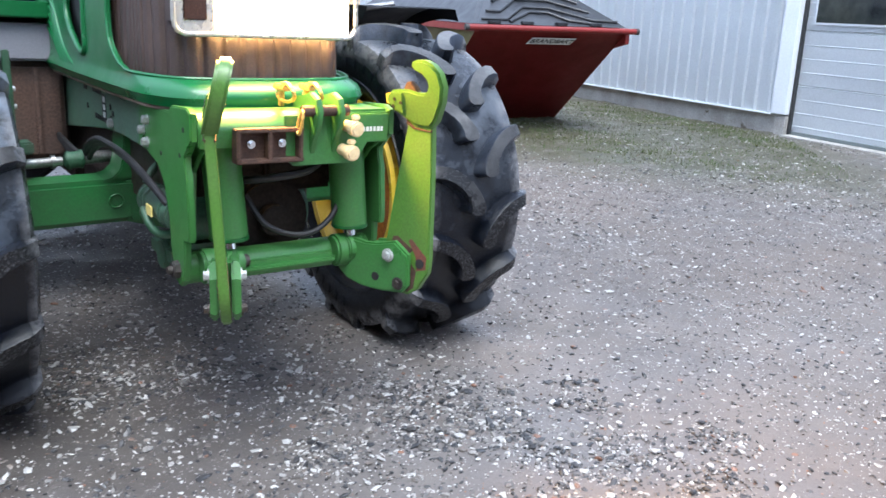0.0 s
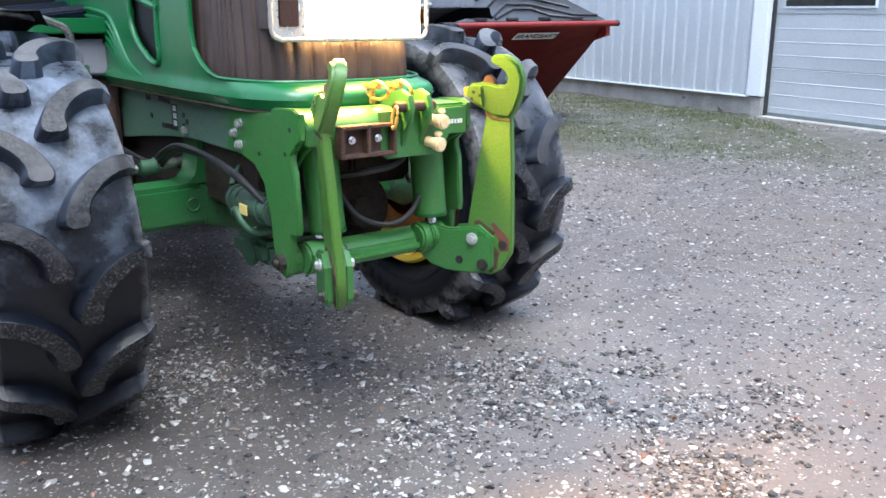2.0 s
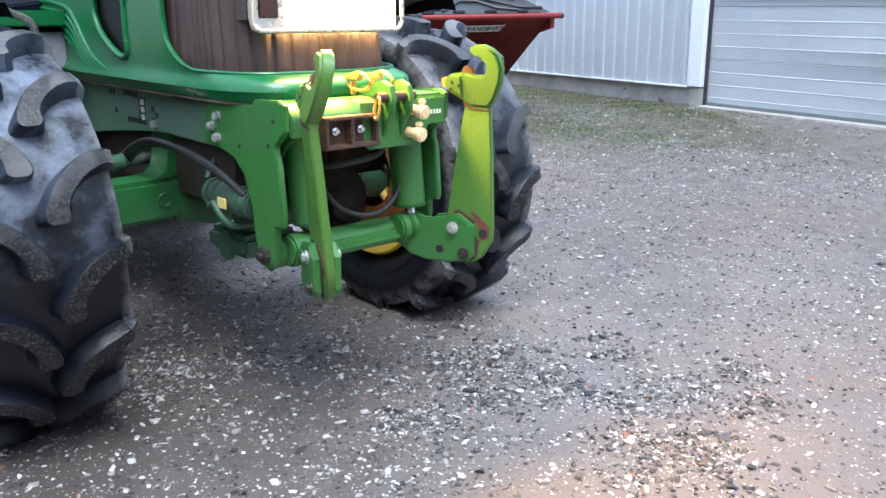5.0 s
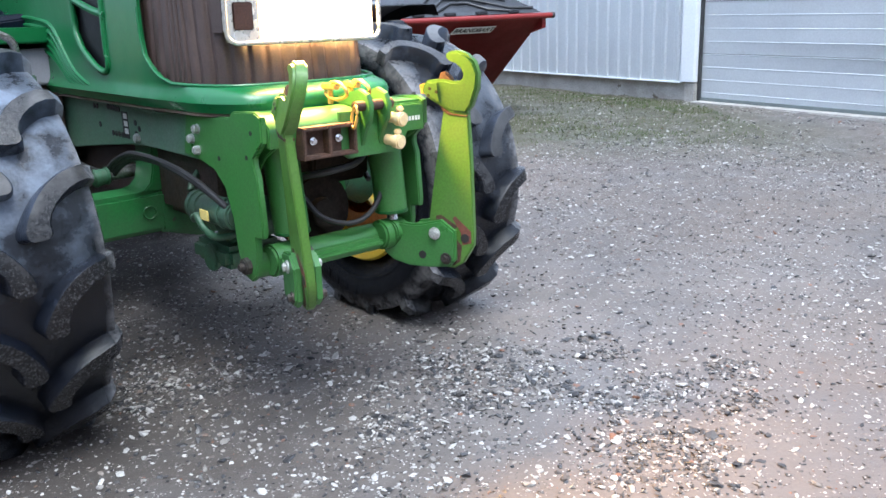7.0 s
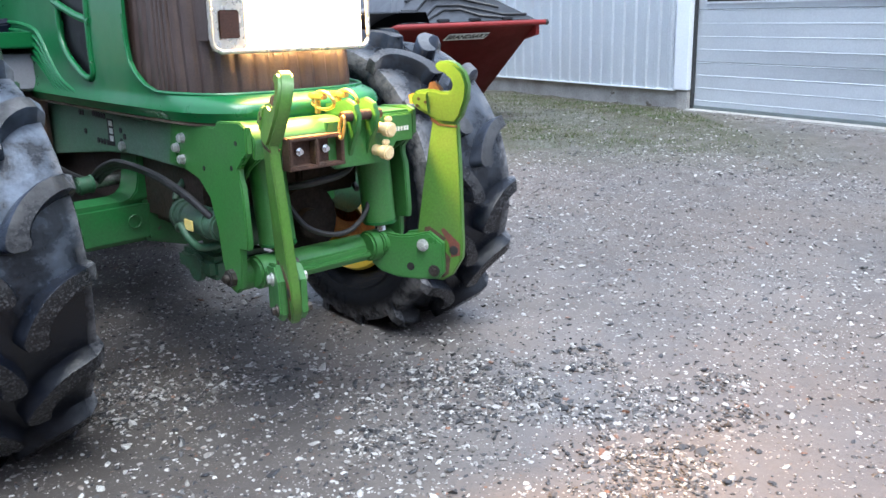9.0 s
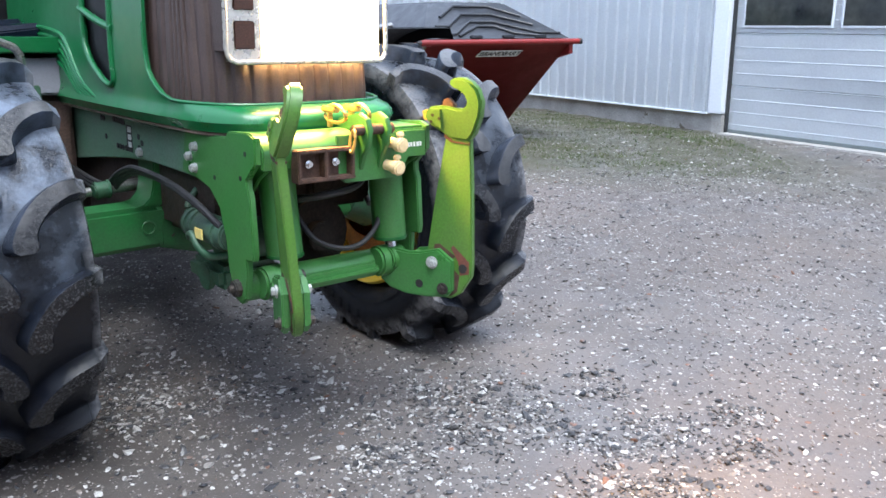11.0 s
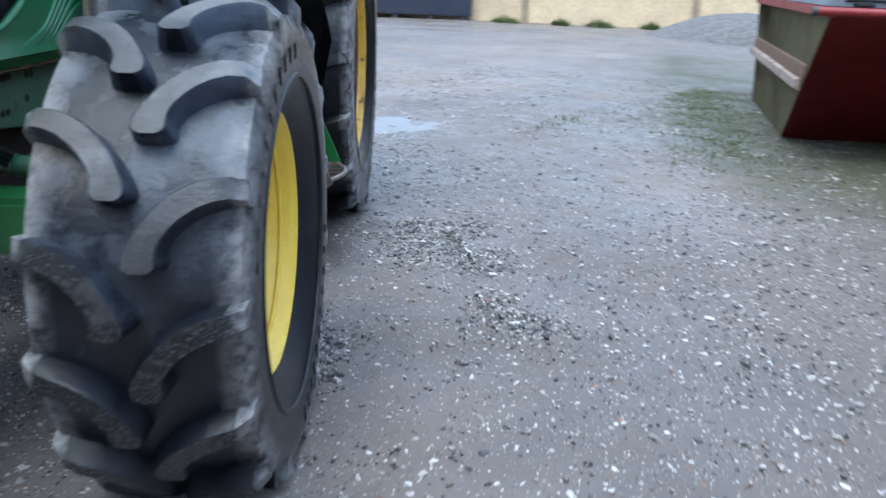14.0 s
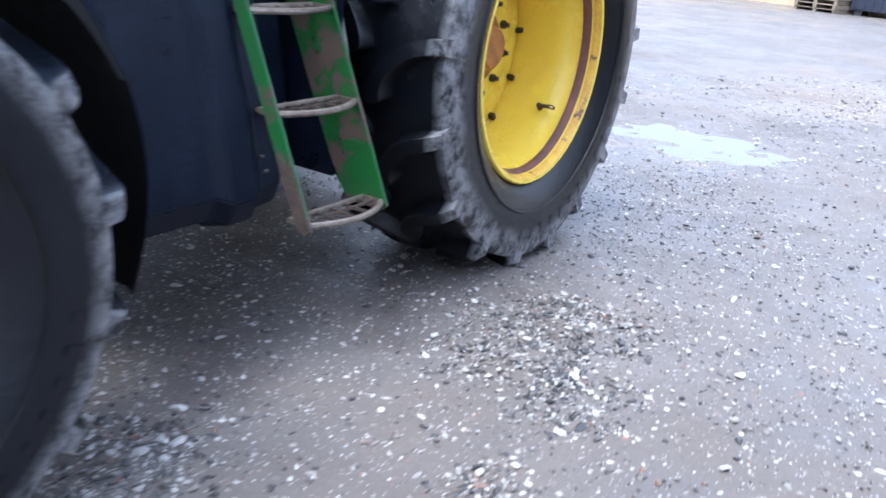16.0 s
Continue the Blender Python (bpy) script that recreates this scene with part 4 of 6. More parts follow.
# bonnet
HALF = [(0.350, 1.35), (0.352, 0.7), (0.358, 0.28), (0.360, 0.0), (0.358, -0.26), (0.356, -0.34), (0.352, -0.46), (0.340, -0.66), (0.268, -0.80), (0.13, -0.845)]
PLAN = smooth_path([(-x, y, 0) for x, y in HALF] + [(0, -0.852, 0)] + [(x, y, 0) for x, y in reversed(HALF)], 20)


def bonnet_point(p, z, out=0.0):
    """A place on the bonnet's skin: its plan narrows with height."""
    k = 1 - 0.10 * max(0, z - 1.25) ** 1.2 - (0.018 if z < 1.115 else 0)
    sm = max(0, min(1, (z - 1.150) / 0.03))
    back = 0.085 * sm * sm * (3 - 2 * sm) + 0.10 * max(0, z - 1.2)
    q = Vector((p.x * k, p.y + back * max(0, min(1, -(p.y + 0.44) / 0.24)), z - 0.02))
    nrm = Vector((p.x, min(0, p.y + 0.45) * 0.9, 0))
    if nrm.length > 0:
        q += nrm.normalized() * out
    return q


def grille_floor(p):
    """Lower edge of the grille opening: level in front, sweeping up on the sides."""
    if p.y > -0.296:
        return 9
    return float(np.interp(p.y, (-0.9, -0.52, -0.43, -0.388, -0.352, -0.324, -0.308, -0.300, -0.297), (1.172, 1.178, 1.192, 1.212, 1.236, 1.265, 1.320, 1.390, 1.66)))


SCREEN = [(0.30, 1.66), (0.275, 1.42), (0.268, 1.334), (0.240, 1.285), (0.189, 1.243), (0.096, 1.196), (0.040, 1.180), (0.004, 1.179), (-0.020, 1.196), (-0.022, 1.230), (-0.014, 1.280), (-0.012, 1.66)]


def window_hole(p, z):
    """The dark side screen behind the pillar of the bonnet."""
    if not -0.03 < p.y < 0.29:
        return False
    lower = float(np.interp(p.y, (-0.022, -0.020, 0.004, 0.040, 0.096, 0.189, 0.240, 0.268, 0.275), (1.23, 1.196, 1.179, 1.180, 1.196, 1.243, 1.285, 1.334, 1.42)))
    return lower < z - 0.02 and p.y < 0.275


hood = Shape()
zs = [1.092, 1.094, 1.106, 1.124, 1.142, 1.156, 1.17] + [1.17 + 0.012 * i for i in range(1, 34)] + [1.65, 1.8, 1.9, 1.96]
rows = [[hood.bm.verts.new(bonnet_point(p, min(z, grille_floor(p)), -0.03 if z == zs[0] else 0.014 * math.exp(-((z - 1.126) / 0.024) ** 2))) for p in PLAN] for z in zs]
for i in range(len(zs) - 1):
    zc = (zs[i] + zs[i + 1]) / 2
    for k in range(len(PLAN) - 1):
        pc = (PLAN[k] + PLAN[k + 1]) / 2
        if zs[i] > max(grille_floor(PLAN[k]), grille_floor(PLAN[k + 1])) or window_hole(pc, zc):
            continue
        if min(grille_floor(PLAN[k]), grille_floor(PLAN[k + 1])) > 1.66 or zs[i] < 1.66:
            hood.bm.faces.new((rows[i][k], rows[i][k + 1], rows[i + 1][k + 1], rows[i + 1][k]))
bmesh.ops.dissolve_degenerate(hood.bm, dist=0.0002, edges=hood.bm.edges[:])
roof = Shape()
roof.bm.faces.new([roof.bm.verts.new(bonnet_point(p, 1.96)) for p in PLAN])
hood.add(roof.bm)
bmesh.ops.solidify(hood.bm, geom=hood.bm.faces[:], thickness=0.012)
bmesh.ops.recalc_face_normals(hood.bm, faces=hood.bm.faces)
bonnet = part("bonnet", hood, green_clean, tractor, "glossy green bonnet shell with rounded nose", LEAN_BODY)
# rolled edge of the grille opening
lip = [bonnet_point(p, grille_floor(p), 0.001) for p in PLAN if grille_floor(p) < 1.62]
edge = Shape()
edge.tube(lip, 0.006, 8)
part("grille_surround", edge, green_clean, bonnet)
# slatted grille set back in the nose
grille = Shape()
fine = []
band = [p for p in PLAN if p.y < -0.25]
for a, b2 in zip(band, band[1:]):
    fine += [a.lerp(b2, t / 4) for t in range(4)]
gz = [1.13, 1.2, 1.3, 1.45, 1.65]
pos = 0.0
cols = []
for i, p in enumerate(fine):
    pos += (fine[i] - fine[i - 1]).length if i else 0
    dent = -0.030 - 0.010 * (0.5 + 0.5 * math.sin(pos * 2 * math.pi / 0.062)) ** 3
    cols.append([grille.bm.verts.new((*bonnet_point(p, max(z, 1.20), dent).xy, z - 0.02)) for z in gz])
for c0, c1 in zip(cols, cols[1:]):
    for j in range(len(gz) - 1):
        grille.bm.faces.new((c0[j], c1[j], c1[j + 1], c0[j + 1]))
part("grille", grille, grille_mat, bonnet, "brown-black slatted radiator grille", angle=80)
def skin_x(y, z):
    ps = [p for p in PLAN if p.x > 0.2]
    x = float(np.interp(y, [p.y for p in ps], [p.x for p in ps]))
    return bonnet_point(Vector((x, y, 0)), z + 0.02, 0.0).x


LOUVRE_TOP = [(0.95, 1.378, 0), (0.75, 1.370, 0), (0.56, 1.347, 0), (0.48, 1.303, 0), (0.41, 1.238, 0), (0.30, 1.160, 0), (0.11, 1.108, 0)]
LOUVRE_LOW = [(0.95, 1.262, 0), (0.78, 1.256, 0), (0.63, 1.240, 0), (0.54, 1.213, 0), (0.47, 1.175, 0), (0.40, 1.136, 0), (0.33, 1.108, 0)]
for s in (1, -1):
    scr = Shape()
    cols = []
    for i in range(40):
        y = -0.06 + 0.38 * i / 39
        cols.append([scr.bm.verts.new(((0.336 - 0.003 * (i % 2)) * s, y, z)) for z in (1.17, 1.4, 1.65)])
    for c0, c1 in zip(cols, cols[1:]):
        for j in range(2):
            scr.bm.faces.new((c0[j], c1[j], c1[j + 1], c0[j + 1]))
    part("side_screen", scr, plastic_black, bonnet, "dark mesh screen in the bonnet's side")
    bar = Shape()
    bar.tube(smooth_path([(0.352 * s, 0.30, 1.445), (0.353 * s, 0.19, 1.417), (0.354 * s, 0.08, 1.392), (0.354 * s, -0.03, 1.374)], 6), 0.014, 8)
    part("screen_bar", bar, green_clean, bonnet)
    for j in range(5):
        rib = Shape()
        pts = [Vector(o).lerp(Vector(i2), j / 4) for o, i2 in zip(LOUVRE_TOP, LOUVRE_LOW)]
        rib.tube([(s * (skin_x(v.x, v.y) + 0.001), v.x, v.y) for v in smooth_path(pts, 7)], 0.0085, 8)
        part("louvre_rib", rib, green_clean, bonnet)
for s in (1, -1):
    ring = Shape()
    ring.tube([(s * skin_x(v.x, v.y), v.x, v.y) for v in smooth_path([(y, z, 0) for y, z in SCREEN], 5)], 0.012, 10)
    part("screen_surround", ring, green_clean, bonnet)
lips = Shape()
lips.tube([bonnet_point(p, 1.088, -0.012) for p in PLAN if p.y < 1.2], 0.008, 6)
part("edge_seal", lips, strip_mat, bonnet, "dirty tan strip under the bonnet")

# headlamp cluster in the nose
lamp = Shape()
lamp.box((-0.276, -0.745, 1.282), (0.276, -0.62, 1.60), 0.03)
lampbox = part("headlamp_unit", lamp, grille_mat, tractor, "wide headlamp unit with lit lamps", LEAN_BODY)
for lo, hi in ((-0.166, 0.045), (0.050, 0.268)):
    bl = Shape()
    bl.box((lo, -0.752, 1.284), (hi, -0.742, 1.58), 0.012)
    part("lit_lamp", bl, bulb_mat, lampbox, "glaring warm headlamp")
rf = Shape()
rf.box((-0.284, -0.749, 1.283), (-0.169, -0.743, 1.58), 0.012)
part("reflector", rf, reflector_mat, lampbox, "pale lamp reflector behind clear plastic")
for z0 in (1.318, 1.43):
    am = Shape()
    am.box((-0.258, -0.755, z0), (-0.190, -0.748, z0 + 0.082), 0.012)
    part("side_lamp", am, amber_mat, lampbox, "brown unlit square lamp")
rimb = Shape()
rimb.tube([(-0.287, -0.760, 1.62), (-0.289, -0.758, 1.320), (-0.286, -0.759, 1.302), (-0.275, -0.761, 1.287), (-0.258, -0.763, 1.280), (0.258, -0.763, 1.280), (0.275, -0.761, 1.287), (0.286, -0.759, 1.302), (0.289, -0.758, 1.320), (0.287, -0.760, 1.62)], 0.0075, 8)
part("lamp_bezel", rimb, reflector_mat, lampbox, "pale clear edge of the lamp glass")

# engine, gearbox and frame rails
eng = Shape()
eng.box((-0.24, -0.55, 0.66), (0.24, 0.9, 1.12), 0.03)
eng.box((-0.20, 0.1, 0.52), (0.20, 0.9, 0.7), 0.04)
eng.box((-0.27, 0.9, 0.55), (0.27, 2.9, 1.25), 0.05)
eng.cyl((-0.45, 2.767, 0.862), (0.45, 2.767, 0.862), 0.17)
part("engine_block", eng, engine_mat, tractor, "oily dark engine and gearbox casting", LEAN_BODY)
cab = Shape()
cab.box((-0.76, 1.42, 1.25), (0.76, 3.05, 2.75), 0.08)
cab.box((-0.82, 1.30, 2.70), (0.82, 3.15, 2.92), 0.06)
cab.box((-0.31, 0.60, 1.16), (0.31, 1.45, 1.30), 0.03)
part("cab_base", cab, plastic_black, tractor, "dark cab body over the gearbox", LEAN_BODY)
for s in (1, -1):
    rail = Shape()
    rail.prism([(-0.50, 0.905), (-0.30, 0.908), (-0.10, 0.910), (0.10, 0.898), (0.43, 0.862), (0.95, 0.80), (0.95, 1.05), (0.30, 1.048), (-0.10, 1.046), (-0.16, 1.036), (-0.50, 1.050)], 0.03, side_plate(0.272 * s - 0.015), 0.004)
    frame_rail = part("frame_rail", rail, rail_mat, tractor, "grimy green frame rail with bolt holes", LEAN_BODY)
    for y, z in [(0.22 - 0.025 * i, 1.035 - 0.001 * i) for i in range(5)] + [(0.20 - 0.03 * i, 0.935) for i in range(4)] + [(0.33, 1.03), (0.36, 1.03), (0.32, 0.96), (-0.02, 0.99), (-0.02, 0.95), (-0.05, 0.97)]:
        hole = Shape()
        hole.cyl((s * 0.2865, y, z), (s * 0.2895, y, z), 0.011, seg=12)
        part("bolt_hole", hole, black_mat, frame_rail)
    st = Shape()
    st.box((s * 0.2875 - 0.001, 0.045, 0.925), (s * 0.2875 + 0.0015, 0.10, 1.025), 0.0005)
    part("sticker", st, black_mat, frame_rail, "small black and white warning sticker")
    for j in range(3):
        bar = Shape()
        bar.box((s * 0.2895 - 0.001, 0.05, 0.943 + 0.028 * j), (s * 0.2895 + 0.001, 0.08, 0.963 + 0.028 * j), 0.0003)
        part("sticker_panel", bar, white_mat, frame_rail)
    for y, z in ((-0.035, 0.935),):
        bt = Shape()
        bt.cyl((s * 0.285, y, z), (s * 0.305, y, z), 0.018, seg=6, bevel=0.003)
        part("frame_bolt", bt, white_bolt, frame_rail)

# front axle
ax = Shape()
ax.box((-0.62, -0.085, 0.585), (-0.22, 0.085, 0.745), 0.018)
ax.box((0.22, -0.085, 0.585), (0.62, 0.085, 0.745), 0.018)
ax.prism([(-0.25, 0.738), (0.25, 0.738), (0.25, 0.585), (0.10, 0.54), (-0.10, 0.54), (-0.25, 0.585)], 0.174, Matrix(((1, 0, 0, 0), (0, 0, 1, -0.087), (0, 1, 0, 0), (0, 0, 0, 1))), 0.012)
for s in (1, -1):
    # cast upright that sweeps out of the beam
    ax.prism([(s * x, z) for x, z in ((0.335, 0.742), (0.292, 0.752), (0.268, 0.775), (0.256, 0.815), (0.246, 0.91), (0.13, 0.91), (0.11, 0.80), (0.06, 0.742))], 0.150, Matrix(((1, 0, 0, 0), (0, 0, 1, -0.075), (0, 1, 0, 0), (0, 0, 0, 1))), 0.010)
axle = part("front_axle", ax, green_axle, tractor, "green cast front axle beam")
for s in (1, -1):
    kn = Shape()
    kn.cyl((s * 0.62, 0, 0.655), (s * 0.76, 0, 0.622), 0.085, 0.125, 28, 0.01)
    kn.box((s * 0.72 - 0.04, -0.06, 0.52), (s * 0.72 + 0.04, 0.06, 0.80), 0.02)
    part("steering_knuckle", kn, green_dark, axle)
    hubin = Shape()
    hubin.turned([(0.0, 0.16), (0.02, 0.25), (0.05, 0.31), (0.10, 0.33), (0.11, 0.16)], 48, pose(0.72 * s, 0, 0.622) @ (Matrix.Identity(4) if s > 0 else Matrix.Rotation(math.pi, 4, "Z")))
    part("inner_wheel_disc", hubin, orange_mat, axle, "orange-yellow back of the wheel disc")
    ram = Shape()
    ram.cyl((s * 0.20, 0.12, 0.798), (s * 0.352, 0.11, 0.794), 0.024, bevel=0.004)
    part("steering_ram", ram, steel, axle, "grey steering ram")
    joint = Shape()
    joint.cyl((s * 0.425, 0.105, 0.790), (s * 0.68, 0.09, 0.786), 0.018)
    joint.cyl((s * 0.448, 0.105, 0.790), (s * 0.462, 0.105, 0.790), 0.025)
    part("tie_rod", joint, rust_light if s > 0 else steel, axle, "rusty brown tie rod with ball joint" if s > 0 else "grey steel tie rod with ball joint")
    ball = Shape()
    ball.cyl((s * 0.350, 0.11, 0.793), (s * 0.415, 0.105, 0.790), 0.031, seg=24, bevel=0.008)
    ball.cyl((s * 0.352, 0.11, 0.793), (s * 0.366, 0.11, 0.793), 0.035, seg=24, bevel=0.003)
    ball.cyl((s * 0.395, 0.106, 0.791), (s * 0.41, 0.106, 0.790), 0.035, seg=24, bevel=0.003)
    part("ball_joint", ball, green_dark, axle, "grimy grey-green ball joint")
    boss = Shape()
    boss.tube([(s * 0.29 + 0.024 * math.cos(a), -0.088, 0.668 + 0.024 * math.sin(a)) for a in np.linspace(0, 2 * math.pi, 20)[:-1]], 0.004, 6, closed=True)
    part("cast_ring", boss, green_axle, axle)
    for j in range(3):
        o = 0.026 * j - 0.010
        hs = Shape()
        hs.tube(smooth_path([(s * 0.33, 0.62, 0.80 + o * 0.3), (s * 0.335, 0.34, 0.770 + o * 0.6), (s * (0.335 + o * 0.2), 0.16, 0.775 + o * 0.7), (s * (0.335 + o * 0.3), 0.03, 0.838 + o * 0.5), (s * (0.335 + o * 0.3), -0.10, 0.882 + o * 0.4), (s * (0.335 + o * 0.2), -0.22, 0.892 + o * 0.3), (s * 0.330, -0.40, 0.880 + o * 0.2), (s * 0.315, -0.56, 0.840 + o * 0.2), (s * 0.285, -0.68, 0.775 + o * 0.1)], 7), 0.0095, 8)
        part("hydraulic_hose", hs, hose_mat, axle, "black hydraulic hose")

# hydraulic gear under the nose
gear = Shape()
gear.cyl((-0.22, -0.50, 0.69), (0.22, -0.50, 0.69), 0.085, bevel=0.01)
gear.box((-0.25, -0.56, 0.52), (-0.02, -0.30, 0.60), 0.02)
gear.cyl((-0.255, -0.44, 0.55), (-0.235, -0.44, 0.55), 0.05, bevel=0.004)
gear.tube(smooth_path([(-0.20, -0.36, 0.86), (-0.25, -0.385, 0.83), (-0.285, -0.41, 0.79), (-0.285, -0.42, 0.735), (-0.312, -0.47, 0.705), (-0.325, -0.52, 0.725), (-0.322, -0.555, 0.69), (-0.29, -0.58, 0.655), (-0.20, -0.585, 0.655)], 6), 0.013, 10)
gr = part("pump_unit", gear, green_dark, tractor, "grimy green pump and pipework", LEAN_BODY)
tag = Shape()
tag.box((-0.325, -0.595, 0.716), (-0.320, -0.54, 0.752), 0.002)
part("paper_tag", tag, yellow_pale, gr, "faded yellow tag")
flt = Shape()
flt.cyl((-0.268, -0.43, 0.740), (-0.268, -0.70, 0.740), 0.048, seg=32, bevel=0.008)
for y0, y1 in ((-0.422, -0.45), (-0.475, -0.495), (-0.625, -0.65)):
    flt.cyl((-0.268, y0, 0.740), (-0.268, y1, 0.740), 0.0535, seg=32, bevel=0.004)
part("oil_filter", flt, surface("dusty_canister_paint", (0.045, 0.105, 0.065), (0.06, 0.085, 0.065), 0.5, scale=7, fine=120, amount=0.8, bump=0.1, wear=(0.07, 0.05, 0.04), wear_at=0.62, grain=0.2), gr, "dusty green filter canister with clamp bands")
dark = Shape()
dark.box((-0.24, -0.74, 0.80), (0.24, -0.62, 1.06), 0.02)
part("radiator_base", dark, recess_mat, tractor, "brown grimy radiator frame", LEAN_BODY)
pto = Shape()
pto.cyl((0.0, -0.76, 0.72), (0.0, -0.66, 0.72), 0.13, bevel=0.012)
pto.cyl((0.0, -0.80, 0.72), (0.0, -0.76, 0.72), 0.05, bevel=0.004)
pto.box((-0.02, -0.77, 0.85), (0.10, -0.72, 0.95), 0.01)
part("power_take_off", pto, recess_mat, tractor, "oily brown front power take-off", LEAN_BODY)
hang = Shape()
hang.tube(smooth_path([(0.16, -0.84, 0.96), (0.07, -0.90, 0.90), (-0.06, -0.92, 0.885), (-0.14, -0.86, 0.87)], 7), 0.012, 8)
part("slack_hose", hang, hose_mat, tractor, "slack black hose behind the beam", LEAN_BODY)
hang = Shape()
hang.tube(smooth_path([(0.17, -0.80, 0.97), (0.185, -0.86, 0.86), (0.165, -0.88, 0.765), (0.10, -0.885, 0.705), (0.02, -0.88, 0.695), (-0.06, -0.85, 0.73), (-0.10, -0.80, 0.81)], 8), 0.009, 8)
part("slack_hose", hang, hose_mat, tractor, "slack black hose behind the beam", LEAN_BODY)

# front mudguards with flaps, black plastic
for s in (1, -1):
    g = bmesh.new()
    rows = []
    for i in range(30):
        a = radians(84 + i * 3.75)
        r = 0.755 + 0.03 * (i / 29)
        drop = 0.0
        slim = max(0.0, (i - 13) / 16) * 0.19
        y, z = -r * math.cos(a), 0.622 + r * math.sin(a) - drop * 0.12
        rows.append([g.verts.new((s * (x - slim * (x > 1)), y, z - (0.05 if x in (0.72, 1.20) else 0.0) * (1 if i < 18 else 0.3))) for x in (0.72, 0.74, 0.85, 1.06, 1.18, 1.20)])
    for r0, r1 in zip(rows, rows[1:]):
        for j in range(5):
            g.faces.new((r0[j], r0[j + 1], r1[j + 1], r1[j]))
    bmesh.ops.solidify(g, geom=g.faces[:], thickness=0.010)
    fs = Shape()
    fs.add(g)
    part("mudguard", fs, plastic_black, tractor, "black plastic front mudguard with long flap")
    br = Shape()
    br.tube(smooth_path([(s * 0.612, 0.08, 0.95), (s * 0.612, 0.08, 1.10), (s * 0.612, 0.08, 1.25), (s * 0.622, 0.08, 1.305), (s * 0.660, 0.08, 1.330), (s * 0.74, 0.07, 1.355), (s * 0.95, 0.06, 1.385)], 6), 0.014, 8)
    part("mudguard_bracket", br, steel, tractor, "grey mudguard stay")
    post = Shape()
    post.box((s * 0.586 - 0.012, 0.03, 0.86), (s * 0.586 + 0.012, 0.06, 1.19), 0.004)
    post.box((s * 0.61 - 0.07, 0.00, 0.838), (s * 0.61 + 0.08, 0.09, 0.880), 0.006)
    post.cyl((s * 0.60, 0.045, 0.93), (s * 0.67, 0.045, 0.93), 0.036, seg=20, bevel=0.006)
    bk = part("bracket_post", post, green_dark, tractor, "green bracket on the axle end")
    for z in (1.0, 1.06):
        bt = Shape()
        bt.cyl((s * 0.565, 0.045, z), (s * 0.60, 0.045, z), 0.009, seg=6)
        part("bracket_bolt", bt, white_bolt, bk)
# shelf, cooler box and battery side panels behind the front axle
for s in (1, -1):
    sh = Shape()
    sh.box((s * 0.48 - 0.155, 0.58, 1.274), (s * 0.48 + 0.155, 0.95, 1.336), 0.006)
    part("side_shelf", sh, green_clean, tractor, "green shelf beside the engine", LEAN_BODY)
    pn = Shape()
    pn.box((s * 0.475 - 0.14, 0.62, 1.105), (s * 0.475 + 0.14, 0.90, 1.252), 0.01)
    part("grey_panel", pn, surface("grey_box_plastic", (0.27, 0.27, 0.31), (0.22, 0.22, 0.25), 0.5, scale=4, fine=140, amount=0.5, bump=0.05, grain=0.06), tractor, "grey plastic box under the shelf", LEAN_BODY)
    low = Shape()
    low.box((s * 0.41 - 0.11, 0.66, 0.70), (s * 0.41 + 0.11, 0.95, 1.098), 0.02)
    low.box((s * 0.41 - 0.010, 0.645, 0.72), (s * 0.41 + 0.010, 0.66, 1.08), 0.004)
    part("battery_box", low, box_mat, tractor, "brown-black battery box", LEAN_BODY)

# fuel tank
for s in (1, -1):
    tk = bmesh.new()
    wide = [(0.30, 0.62), (0.45, 0.52), (0.78, 0.475), (0.87, 0.50), (0.90, 0.57), (0.85, 0.80), (0.78, 1.05), (0.70, 1.36), (0.30, 1.40)]
    slim = [(0.30, 0.62), (0.42, 0.52), (0.60, 0.485), (0.68, 0.51), (0.70, 0.58), (0.68, 0.80), (0.64, 1.05), (0.58, 1.36), (0.30, 1.40)]
    out = wide
    rows = []
    for y, k in ((0.86, 0.90), (0.885, 1.0), (1.13, 1.0), (1.17, 1.09), (1.26, 1.09), (1.30, 1.01), (1.385, 0.99), (1.41, 0.94), (1.42, 1.0), (1.62, 1.0), (1.645, 0.92)):
        rows.append([tk.verts.new((s * (0.52 + (a - 0.52) * k), y, 0.94 + (b2 - 0.94) * (0.5 + k / 2))) for a, b2 in (wide if y < 1.415 else slim)])
    for r0, r1 in zip(rows, rows[1:]):
        for j in range(len(out)):
            tk.faces.new((r0[j], r0[(j + 1) % len(out)], r1[(j + 1) % len(out)], r1[j]))
    tk.faces.new(rows[0]), tk.faces.new(rows[-1])
    bmesh.ops.recalc_face_normals(tk, faces=tk.faces)
    bmesh.ops.bevel(tk, geom=tk.edges[:], offset=0.012, segments=2, affect="EDGES", clamp_overlap=True)
    ts = Shape()
    ts.add(tk)
    part("fuel_tank", ts, tank_mat, tractor, "dusty blue-black plastic fuel tank", angle=20)

# cab steps on the left
ladder = holder("cab_steps", None, tractor)
ladder["label"] = "worn green cab steps with grated treads"


def lean_n(z):
    return 1.085 - 0.42 * (z - 0.50)


